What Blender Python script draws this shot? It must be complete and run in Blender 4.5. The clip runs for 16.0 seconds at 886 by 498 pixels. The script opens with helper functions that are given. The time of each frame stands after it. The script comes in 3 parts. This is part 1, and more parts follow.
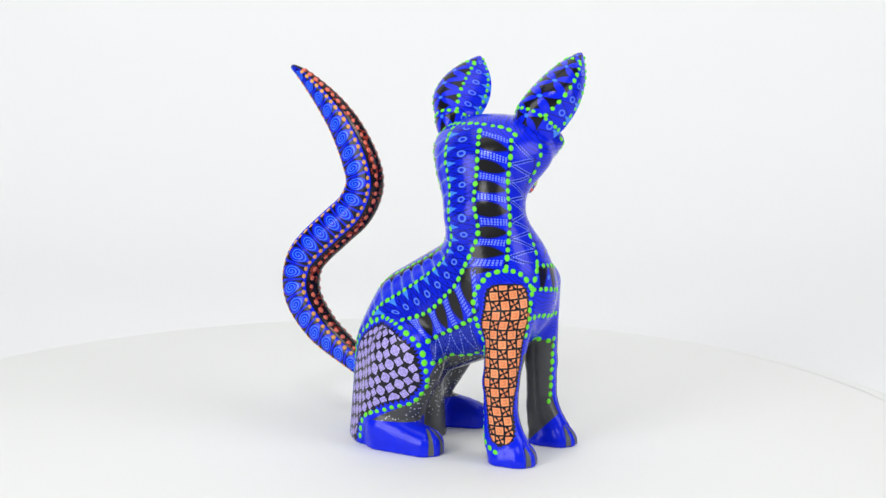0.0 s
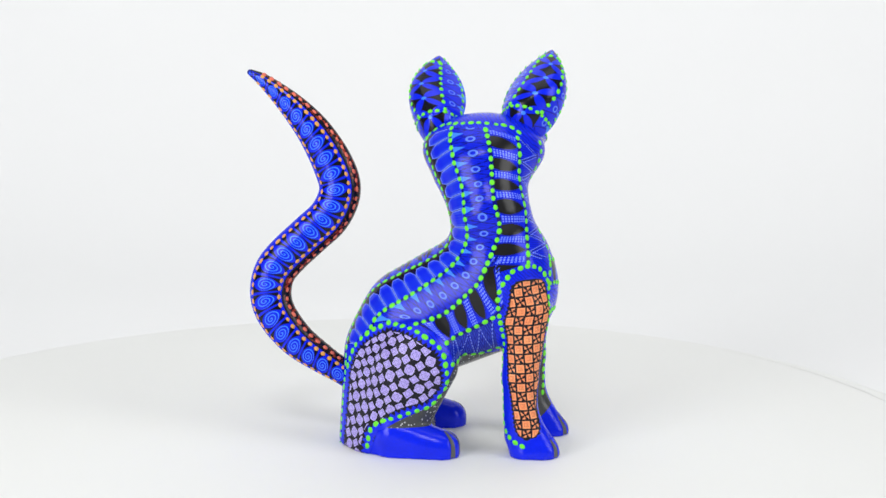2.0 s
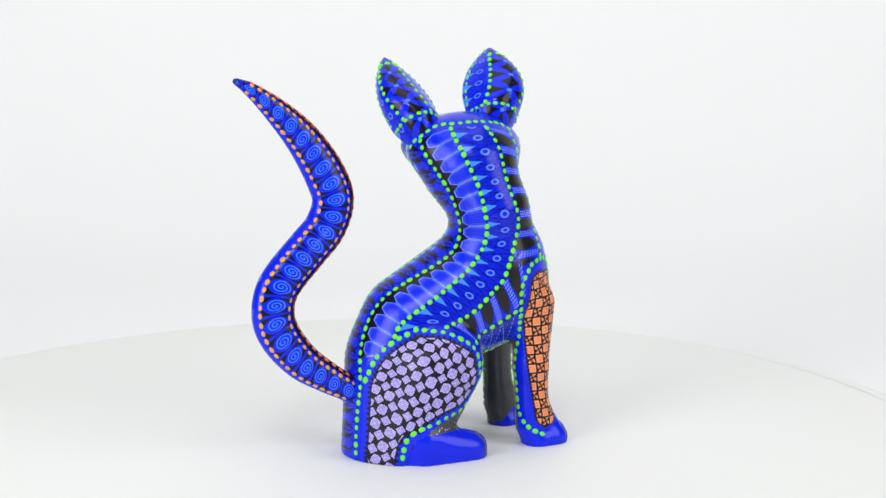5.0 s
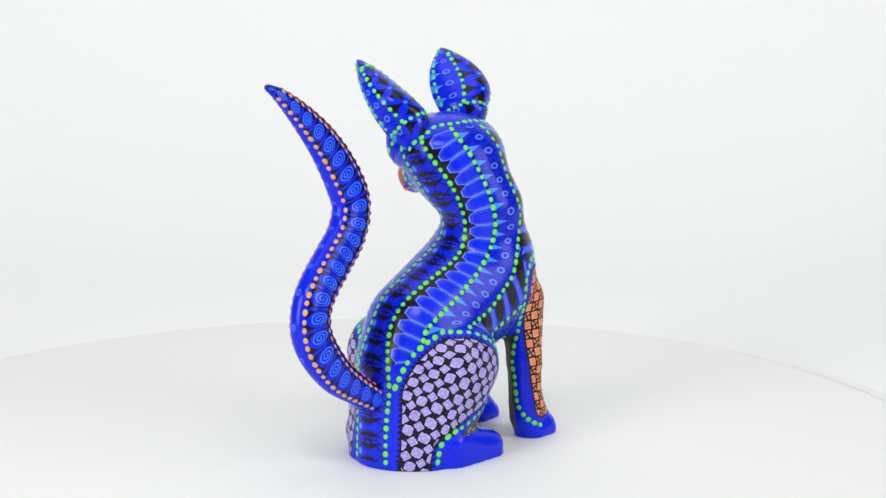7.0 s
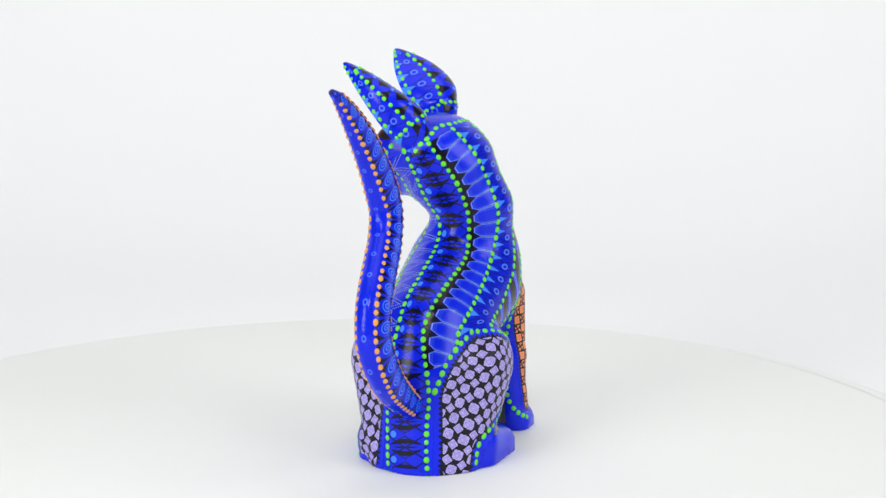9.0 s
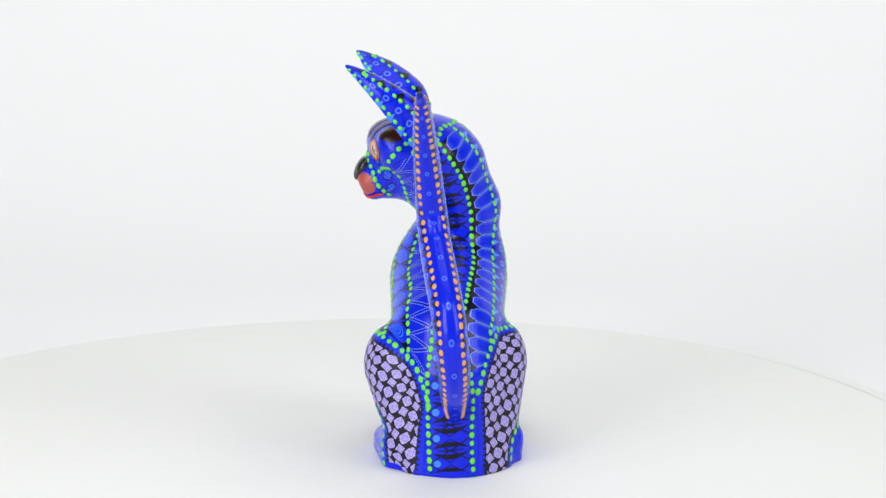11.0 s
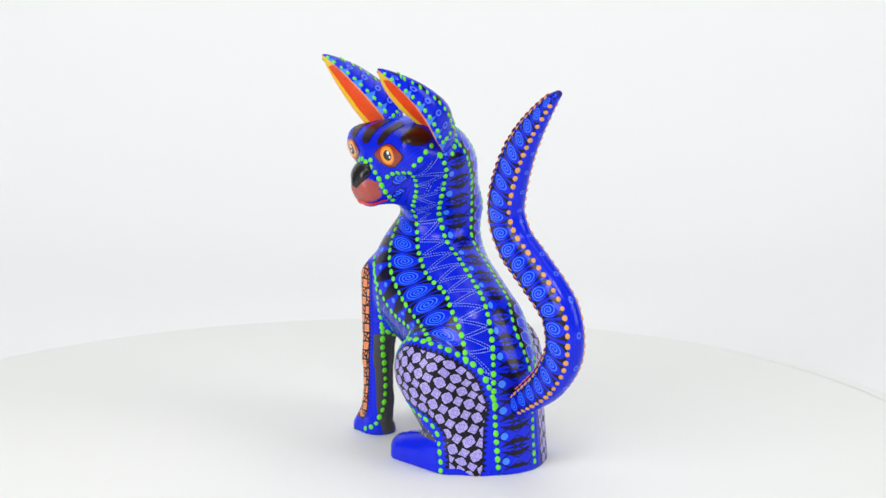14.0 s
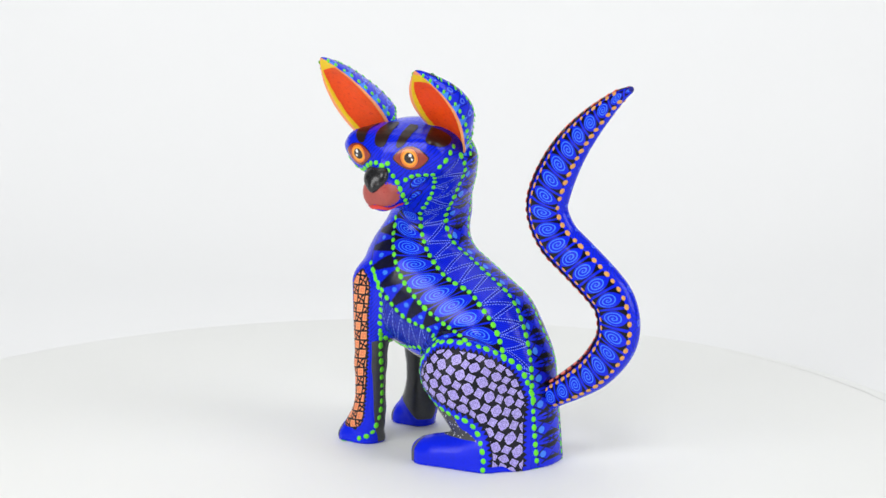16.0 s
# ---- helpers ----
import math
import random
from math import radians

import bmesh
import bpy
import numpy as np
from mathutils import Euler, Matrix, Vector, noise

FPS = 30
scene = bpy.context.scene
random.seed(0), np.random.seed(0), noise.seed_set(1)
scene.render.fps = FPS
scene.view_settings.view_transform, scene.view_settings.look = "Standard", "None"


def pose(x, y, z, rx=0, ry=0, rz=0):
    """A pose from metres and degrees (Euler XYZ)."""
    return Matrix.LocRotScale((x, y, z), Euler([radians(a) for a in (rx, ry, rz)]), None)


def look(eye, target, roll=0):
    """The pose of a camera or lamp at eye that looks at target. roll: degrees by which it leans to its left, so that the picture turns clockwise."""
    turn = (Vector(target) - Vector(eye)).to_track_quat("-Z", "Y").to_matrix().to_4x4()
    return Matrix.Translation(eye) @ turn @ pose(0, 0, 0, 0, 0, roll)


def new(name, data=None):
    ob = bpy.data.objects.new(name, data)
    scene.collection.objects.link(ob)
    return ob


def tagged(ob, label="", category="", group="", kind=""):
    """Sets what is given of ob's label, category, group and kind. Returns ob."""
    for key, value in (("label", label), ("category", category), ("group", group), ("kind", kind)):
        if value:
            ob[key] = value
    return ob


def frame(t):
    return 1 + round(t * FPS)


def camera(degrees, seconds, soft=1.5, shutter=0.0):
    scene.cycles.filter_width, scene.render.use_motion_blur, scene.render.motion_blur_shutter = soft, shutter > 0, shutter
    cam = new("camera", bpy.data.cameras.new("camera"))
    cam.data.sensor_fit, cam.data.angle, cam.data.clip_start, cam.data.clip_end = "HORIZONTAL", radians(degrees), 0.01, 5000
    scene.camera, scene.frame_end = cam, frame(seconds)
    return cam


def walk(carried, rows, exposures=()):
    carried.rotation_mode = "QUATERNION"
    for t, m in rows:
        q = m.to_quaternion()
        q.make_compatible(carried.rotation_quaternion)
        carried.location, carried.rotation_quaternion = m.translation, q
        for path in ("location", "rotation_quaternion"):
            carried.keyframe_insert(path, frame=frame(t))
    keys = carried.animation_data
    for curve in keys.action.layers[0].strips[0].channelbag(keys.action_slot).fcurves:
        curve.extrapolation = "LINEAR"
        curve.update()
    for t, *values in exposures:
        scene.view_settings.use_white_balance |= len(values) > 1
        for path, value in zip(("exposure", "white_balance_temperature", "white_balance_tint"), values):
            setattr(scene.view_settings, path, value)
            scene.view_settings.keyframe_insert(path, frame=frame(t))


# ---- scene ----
from mathutils.bvhtree import BVHTree

cam = camera(29.42, 16.0)
EYE = pose(-0.0082, -1.0, 0.2977, 90 - 10.047, 0, 0)
walk(cam, [(0.0, EYE), (16.0, EYE)])
scene.view_settings.exposure = 0.12

# ---- light: a white photo studio with soft boxes ----
world = bpy.data.worlds.new("studio")
scene.world = world
world.use_nodes = True
world.node_tree.nodes["Background"].inputs[0].default_value = (0.96, 0.97, 1.0, 1)
world.node_tree.nodes["Background"].inputs[1].default_value = 0.12


def soft_box(name, eye, target, w, h, watts, colour=(1, 1, 1)):
    data = bpy.data.lights.new(name, "AREA")
    data.shape, data.size, data.size_y, data.energy, data.color = "RECTANGLE", w, h, watts, colour
    ob = new(name, data)
    ob.matrix_world = look(eye, target)
    return ob


soft_box("soft_box_left", (-1.7, -1.785, 0.97), (0, 0, 0.12), 1.2, 1.7, 37.5)
soft_box("soft_box_right", (2.1, -1.105, 1.19), (0, 0, 0.12), 1.2, 1.8, 25.5)
soft_box("soft_box_front", (-0.17, -1.87, 2.21), (0, 0, 0.12), 0.8, 0.6, 15)
soft_box("soft_box_top", (0.0, 0.1, 2.1), (0, 0.4, 0.0), 1.9, 1.5, 12.8)

MM = 0.001


# ---- materials ----
def material(name, colour, rough=0.5, coat=0.0):
    m = bpy.data.materials.new(name)
    m.use_nodes = True
    b = m.node_tree.nodes["Principled BSDF"]
    b.inputs["Base Color"].default_value = (*colour, 1)
    b.inputs["Roughness"].default_value = rough
    b.inputs["Coat Weight"].default_value = coat
    b.inputs["Coat Roughness"].default_value = 0.18
    return m


WHITE = material("white_sweep", (0.828, 0.836, 0.838), 0.7)
TABLE = material("white_table", (0.832, 0.842, 0.822), 0.6)
# ---- paint: materials drawn by nodes ----
class Paint:
    """A glossy hand-painted surface, whose colour is put together from masks."""

    def __init__(self, name, base, rough=0.16, coat=0.0, bump=0.16):
        self.mat = bpy.data.materials.new(name)
        self.mat.use_nodes = True
        self.nt = self.mat.node_tree
        self.bsdf = self.nt.nodes["Principled BSDF"]
        self.colour = self.rgb(base)
        self.rough, self.coat, self.bump = rough, coat, bump

    def node(self, kind):
        return self.nt.nodes.new(kind)

    def rgb(self, c):
        n = self.node("ShaderNodeRGB")
        n.outputs[0].default_value = (*c, 1)
        return n.outputs[0]

    def m(self, op, *args):
        n = self.node("ShaderNodeMath")
        n.operation = op
        for i, a in enumerate(args):
            if isinstance(a, (int, float)):
                n.inputs[i].default_value = a
            else:
                self.nt.links.new(a, n.inputs[i])
        return n.outputs[0]

    def add(self, a, b): return self.m("ADD", a, b)
    def sub(self, a, b): return self.m("SUBTRACT", a, b)
    def mul(self, a, b): return self.m("MULTIPLY", a, b)
    def lt(self, a, b): return self.m("LESS_THAN", a, b)
    def gt(self, a, b): return self.m("GREATER_THAN", a, b)
    def both(self, a, b): return self.m("MULTIPLY", a, b)
    def either(self, a, b): return self.m("MAXIMUM", a, b)
    def fract(self, a): return self.m("FRACT", a)
    def mag(self, a): return self.m("ABSOLUTE", a)

    def length(self, a, b):
        return self.m("SQRT", self.add(self.mul(a, a), self.mul(b, b)))

    def tri(self, a):
        """A zigzag from 0 to 1 and back with period 1."""
        return self.mul(self.m("PINGPONG", a, 0.5), 2.0)

    def lay(self, mask, colour):
        n = self.node("ShaderNodeMix")
        n.data_type = "RGBA"
        self.nt.links.new(mask, n.inputs["Factor"])
        self.nt.links.new(self.colour, n.inputs["A"])
        if isinstance(colour, tuple):
            n.inputs["B"].default_value = (*colour, 1)
        else:
            self.nt.links.new(colour, n.inputs["B"])
        self.colour = n.outputs["Result"]

    def uv(self, layer="UVMap"):
        n, s = self.node("ShaderNodeUVMap"), self.node("ShaderNodeSeparateXYZ")
        n.uv_map = layer
        self.nt.links.new(n.outputs[0], s.inputs[0])
        return s.outputs[0], s.outputs[1]

    def place(self):
        """Object coordinates in millimetres."""
        n, k, s = self.node("ShaderNodeTexCoord"), self.node("ShaderNodeVectorMath"), self.node("ShaderNodeSeparateXYZ")
        k.operation = "SCALE"
        k.inputs["Scale"].default_value = 1000
        self.nt.links.new(n.outputs["Object"], k.inputs[0])
        self.nt.links.new(k.outputs[0], s.inputs[0])
        return s.outputs[0], s.outputs[1], s.outputs[2]

    def attribute(self, name):
        n = self.node("ShaderNodeAttribute")
        n.attribute_name = name
        return n.outputs["Fac"]

    def noise(self, scale, detail=3):
        n, t = self.node("ShaderNodeTexNoise"), self.node("ShaderNodeTexCoord")
        n.inputs["Scale"].default_value, n.inputs["Detail"].default_value = scale, detail
        self.nt.links.new(t.outputs["Object"], n.inputs["Vector"])
        return n.outputs["Fac"]

    def done(self):
        """Brush marks, uneven pigment and gloss."""
        lk = self.nt.links.new
        shade = self.add(0.76, self.mul(self.add(self.noise(90), self.noise(700, 2)), 0.24))
        n = self.node("ShaderNodeVectorMath")
        n.operation = "SCALE"
        lk(self.colour, n.inputs[0])
        lk(shade, n.inputs["Scale"])
        lk(n.outputs[0], self.bsdf.inputs["Base Color"])
        lk(self.add(self.rough - 0.06, self.mul(self.noise(260), 0.14)), self.bsdf.inputs["Roughness"])
        self.bsdf.inputs["Coat Weight"].default_value = self.coat
        self.bsdf.inputs["Coat Roughness"].default_value = 0.22
        self.bsdf.inputs["Specular IOR Level"].default_value = 0.25
        b = self.node("ShaderNodeBump")
        b.inputs["Strength"].default_value, b.inputs["Distance"].default_value = self.bump, 0.0006
        lk(self.noise(620, 5), b.inputs["Height"])
        lk(b.outputs[0], self.bsdf.inputs["Normal"])
        return self.mat


BLUE_C = (0.004, 0.018, 0.75)
DEEP = (0.003, 0.006, 0.17)
INK = (0.006, 0.006, 0.012)
SKY = (0.055, 0.25, 0.95)
PALE = (0.24, 0.36, 0.95)
GREY_C = (0.065, 0.068, 0.072)


def dash_rows(p, x, mask, size=0.5, colour=PALE):
    d = p.both(p.gt(p.tri(x), size), mask)
    p.lay(d, colour)


def paint_body():
    p = Paint("blue_wood_paint", BLUE_C)
    x, y, z = p.place()
    hatch = p.lt(p.mag(p.sub(p.fract(p.mul(p.add(p.add(x, z), p.mul(p.noise(60), 9)), 0.42)), 0.5)), 0.07)
    p.lay(p.both(hatch, p.gt(z, 62)), DEEP)
    g = p.attribute("grey")
    p.lay(p.gt(g, 0), GREY_C)
    v = p.node("ShaderNodeTexVoronoi")
    t = p.node("ShaderNodeTexCoord")
    p.nt.links.new(t.outputs["Object"], v.inputs["Vector"])
    v.inputs["Scale"].default_value = 480
    p.lay(p.both(p.lt(v.outputs["Distance"], 0.24), p.gt(p.attribute("speck"), 0)), (0.5, 0.52, 0.55))
    return p.done()


def edge_ink(p, w, wide=0.05):
    p.lay(p.gt(p.mag(p.sub(w, 0.5)), 0.5 - wide), DEEP)


def paint_tongues():
    p = Paint("tongue_band_paint", BLUE_C)
    s, w = p.uv()
    f = p.fract(p.mul(s, 1 / 8.6))
    a = p.mag(p.sub(f, 0.5))
    edge = p.add(0.17, p.mul(p.m("MAXIMUM", p.sub(a, 0.22), 0.0), 0.9))
    d = p.m("MINIMUM", p.sub(w, edge), p.mul(p.sub(0.5, a), 0.8))
    for at, wd in ((0.035, 0.016), (0.10, 0.011), (0.155, 0.008)):
        p.lay(p.lt(p.mag(p.sub(d, at)), wd), PALE if at < 0.05 else (0.04, 0.1, 0.75))
    fan = p.lt(p.mag(p.sub(p.fract(p.mul(f, 7)), 0.5)), 0.07)
    p.lay(p.both(fan, p.gt(w, 0.55)), (0.03, 0.08, 0.7))
    p.lay(p.lt(w, edge), INK)
    p.lay(p.both(p.lt(p.sub(0.5, a), 0.02), p.gt(w, 0.2)), DEEP)
    edge_ink(p, w, 0.035)
    return p.done()


def paint_triangles(cell=9.2):
    p = Paint("triangle_band_paint", BLUE_C)
    s, w = p.uv()
    f = p.fract(p.mul(s, 1 / cell))
    for k in (0.0, 0.5):
        zz = p.tri(p.add(p.mul(s, 1 / cell), k))
        p.lay(p.lt(p.mag(p.sub(w, zz)), 0.05), (0.002, 0.004, 0.10))
    p.lay(p.lt(p.mag(p.sub(p.fract(p.mul(s, 1.1)), 0.5)), 0.13), (0.003, 0.008, 0.3))
    p.lay(p.lt(p.add(w, 0.02), p.sub(0.42, p.mul(p.mag(p.sub(f, 0.5)), 1.7))), SKY)
    r = p.length(p.mul(p.sub(p.fract(p.add(p.mul(s, 1 / cell), 0.5)), 0.5), 0.62), p.sub(w, 0.56))
    p.lay(p.lt(p.mag(p.sub(r, 0.1)), 0.028), (0.10, 0.22, 0.86))
    edge_ink(p, w, 0.05)
    return p.done()


def paint_pills():
    p = Paint("black_bar_band_paint", BLUE_C)
    s, w = p.uv()
    q = p.sub(p.mul(s, 1 / 12.5), p.mul(w, 0.22))
    f = p.fract(q)
    b = p.sub(w, 0.34)
    wide = p.mul(0.30, p.sub(1.0, p.mul(p.mul(b, b), 2.9)))
    a = p.mag(p.sub(f, 0.5))
    p.lay(p.lt(a, wide), (0.013, 0.013, 0.014))
    for at in (0.385, 0.47):
        row = p.lt(p.mag(p.sub(a, at)), 0.02)
        dash_rows(p, p.mul(w, 11), row, 0.45, PALE)
    p.lay(p.lt(p.mag(p.sub(a, p.add(wide, 0.035))), 0.012), DEEP)
    edge_ink(p, w, 0.07)
    return p.done()


def paint_crosses():
    p = Paint("cross_band_paint", BLUE_C)
    s, w = p.uv()
    f = p.fract(p.mul(s, 1 / 15.0))
    a = p.mag(p.sub(f, 0.5))
    b = p.mag(p.sub(w, 0.5))
    lens = p.mul(0.44, p.sub(1.0, p.mul(b, 2.2)))
    p.lay(p.lt(p.mag(p.sub(a, lens)), 0.022), (0.002, 0.004, 0.09))
    p.lay(p.lt(a, p.mul(0.34, p.sub(1.0, p.mul(p.mul(b, b), 4.6)))), INK)
    p.lay(p.lt(p.mag(p.sub(a, p.mul(0.09, p.sub(1.0, p.mul(p.mul(b, b), 4.6))))), 0.05), BLUE_C)
    for k in (0.0, 0.5):
        zz = p.tri(p.add(p.mul(s, 0.5 / 15.0), k))
        p.lay(p.lt(p.mag(p.sub(w, zz)), 0.035), (0.002, 0.004, 0.09))
    r = p.length(p.mul(p.sub(p.fract(p.add(p.mul(s, 1 / 15.0), 0.5)), 0.5), 0.62), p.sub(w, 0.80))
    p.lay(p.lt(r, 0.085), SKY)
    edge_ink(p, w, 0.045)
    return p.done()


def paint_stitches():
    p = Paint("dotted_zigzag_band_paint", BLUE_C)
    s, w = p.uv()
    p.lay(p.lt(p.mag(p.sub(p.fract(p.mul(s, 0.9)), 0.5)), 0.11), (0.003, 0.008, 0.3))
    for k in (0.0, 0.16):
        zz = p.add(0.08, p.mul(p.tri(p.add(p.mul(s, 1 / 11.0), k)), 0.84))
        row = p.lt(p.mag(p.sub(w, zz)), 0.035)
        dash_rows(p, p.mul(w, 13), row, 0.4, PALE)
    zz = p.tri(p.add(p.mul(s, 1 / 11.0), 0.08))
    p.lay(p.lt(p.mag(p.sub(w, zz)), 0.032), (0.002, 0.004, 0.09))
    edge_ink(p, w, 0.05)
    return p.done()


def spiral(p, du, dw, turns=3.2, thick=0.3):
    """A spiral round the origin, of unit radius."""
    r = p.length(du, dw)
    a = p.mul(p.m("ARCTAN2", dw, du), 1 / (2 * math.pi))
    ring = p.lt(p.fract(p.add(p.mul(r, turns), a)), thick)
    return p.both(ring, p.lt(r, 1.0))


def paint_spirals(cell=12.0, name="spiral_band_paint"):
    p = Paint(name, INK)
    s, w = p.uv()
    q = p.add(p.mul(s, 1 / cell), p.mul(w, 0.3))
    du = p.mul(p.sub(p.fract(q), 0.5), 2.2)
    dw = p.mul(p.sub(w, 0.5), 2.15)
    leaf = p.lt(p.add(p.mag(du), p.mul(p.mul(dw, dw), 0.72)), 0.93)
    bar = p.gt(p.mag(du), 1.02)
    p.lay(p.either(leaf, bar), BLUE_C)
    p.lay(spiral(p, p.mul(du, 1.25), p.mul(dw, 1.35)), SKY)
    p.lay(p.lt(p.mag(p.sub(p.add(p.mag(du), p.mul(p.mul(dw, dw), 0.72)), 0.93)), 0.04), (0.02, 0.07, 0.75))
    edge_ink(p, w, 0.045)
    return p.done()


def paint_curl():
    p = Paint("cheek_spiral_paint", BLUE_C)
    x, y = p.uv("Flat")
    p.lay(spiral(p, p.mul(x, 0.16), p.mul(y, 0.23), 2.6), SKY)
    _, r = p.uv()
    p.lay(p.gt(r, -0.7), INK)
    return p.done()


def paint_steps():
    p = Paint("black_step_band_paint", BLUE_C)
    s, w = p.uv()
    f = p.fract(p.mul(s, 1 / 12.0))
    a = p.mag(p.sub(f, 0.5))
    stairs = p.mul(p.m("FLOOR", p.mul(w, 7.0)), 1 / 7.0)
    p.lay(p.lt(a, p.add(0.08, p.mul(p.sub(1.0, stairs), 0.34))), INK)
    r = p.length(p.mul(p.sub(p.fract(p.add(p.mul(s, 1 / 12.0), 0.5)), 0.5), 0.8), p.sub(w, 0.5))
    p.lay(p.lt(r, 0.10), SKY)
    p.lay(p.lt(p.mag(p.sub(p.fract(p.mul(s, 0.9)), 0.5)), 0.05), DEEP)
    edge_ink(p, w, 0.06)
    return p.done()


def paint_chevrons():
    p = Paint("chevron_band_paint", (0.006, 0.015, 0.42))
    s, w = p.uv()
    q = p.add(p.mul(s, 1 / 9.0), 0.0)
    zz = p.add(p.mul(p.tri(q), 1.0), w)
    p.lay(p.lt(p.fract(p.mul(zz, 4.0)), 0.32), DEEP)
    p.lay(p.lt(p.mag(p.sub(p.fract(p.mul(zz, 4.0)), 0.6)), 0.08), (0.04, 0.10, 0.7))
    row = p.lt(p.mag(p.sub(p.tri(q), p.mul(w, 1.0))), 0.05)
    dash_rows(p, p.mul(w, 9), row, 0.45, PALE)
    edge_ink(p, w, 0.07)
    return p.done()


def paint_stars(name, light, pale, pitch, turn, rim, wheels=False):
    """Squares and eight-pointed stars on black, in a toothed blue border."""
    p = Paint(name, INK, 0.4, 0.0)
    x, z = p.uv("Flat")
    c, n = math.cos(radians(turn)) / pitch, math.sin(radians(turn)) / pitch
    wob = p.mul(p.sub(p.noise(110), 0.5), 0.08)
    a = p.add(p.add(p.mul(x, c), p.mul(z, n)), wob)
    b = p.sub(p.sub(p.mul(z, c), p.mul(x, n)), wob)
    fa, fb = p.sub(p.fract(a), 0.5), p.sub(p.fract(b), 0.5)
    odd = p.gt(p.fract(p.mul(p.add(p.m("FLOOR", a), p.m("FLOOR", b)), 0.5)), 0.25)
    ma, mb = p.mag(fa), p.mag(fb)
    box = p.m("MAXIMUM", ma, mb)
    gem = p.mul(p.add(ma, mb), 0.7071)
    size = p.mul(p.sub(p.noise(200, 1), 0.5), 0.08)
    star = p.either(p.lt(box, p.add(size, 0.335)), p.lt(gem, p.add(size, 0.405)))
    small = p.lt(p.m("MAXIMUM", p.mag(p.add(fa, p.mul(fb, 0.22))), p.mag(p.sub(fb, p.mul(fa, 0.22)))), p.add(size, 0.335))
    if wheels:
        spin = p.mag(p.sub(p.gt(p.mul(fa, fb), 0.0), p.gt(ma, mb)))
        star = p.both(p.both(spin, p.lt(box, 0.40)), p.gt(gem, 0.12))
        small = p.lt(box, 0.41)
    on = p.either(p.both(star, odd), p.both(small, p.sub(1.0, odd)))
    tone = p.node("ShaderNodeMix")
    tone.data_type = "RGBA"
    p.nt.links.new(p.noise(160, 2), tone.inputs["Factor"])
    tone.inputs["A"].default_value, tone.inputs["B"].default_value = (*light, 1), (*pale, 1)
    p.lay(on, tone.outputs["Result"])
    curl = p.either(p.lt(p.mag(p.sub(box, 0.21)), 0.028), p.both(p.lt(p.mag(p.sub(box, 0.1)), 0.025), p.gt(fa, -0.08)))
    p.lay(p.both(on, curl), tuple(k * 0.62 for k in light))
    line = p.lt(p.mag(p.sub(gem, 0.3)), 0.012)
    p.lay(p.both(p.both(on, line), odd), tuple(k * 0.55 for k in light))
    ang, r = p.uv()
    p.lay(p.gt(r, -rim[2]), INK)
    p.lay(p.gt(r, p.sub(-rim[0], p.mul(p.tri(ang), rim[1]))), BLUE_C)
    return p.done()


def paint_tail():
    p = Paint("tail_paint", BLUE_C)
    s, a = p.uv()
    side = p.mul(p.m("PINGPONG", a, 180.0), 1.0)
    w = p.mul(p.sub(side, 60.0), 1 / 80.0)
    q = p.add(p.mul(s, 1 / 10.5), p.mul(w, 0.25))
    du, dw = p.mul(p.sub(p.fract(q), 0.5), 2.3), p.mul(p.sub(w, 0.5), 2.2)
    inband = p.lt(p.mag(p.sub(w, 0.5)), 0.5)
    leaf = p.add(p.mag(du), p.mul(p.mul(dw, dw), 0.7))
    gap = p.both(p.gt(leaf, 0.93), p.lt(p.mag(du), 1.0))
    p.lay(p.both(inband, gap), INK)
    p.lay(p.both(inband, p.both(spiral(p, p.mul(du, 1.2), p.mul(dw, 1.3), 2.6), p.lt(leaf, 0.95))), SKY)
    p.lay(p.lt(side, 50.0), INK)
    fleck = p.both(p.lt(side, 44.0), p.gt(p.noise(420, 2), 0.57))
    p.lay(fleck, (0.30, 0.035, 0.02))
    back = p.gt(side, 149.0)
    r = p.length(p.mul(p.sub(p.fract(p.mul(s, 1 / 14.0)), 0.5), 14.0), p.mul(p.sub(180.0, side), 0.16))
    p.lay(p.both(back, p.lt(p.fract(p.mul(r, 0.55)), 0.25)), (0.006, 0.02, 0.48))
    r2 = p.length(p.mul(p.sub(p.fract(p.add(p.mul(s, 1 / 14.0), 0.5)), 0.5), 14.0), p.mul(p.sub(180.0, side), 0.16))
    p.lay(p.both(back, p.lt(p.mag(p.sub(r2, 1.1)), 0.35)), (0.07, 0.16, 0.8))
    return p.done()


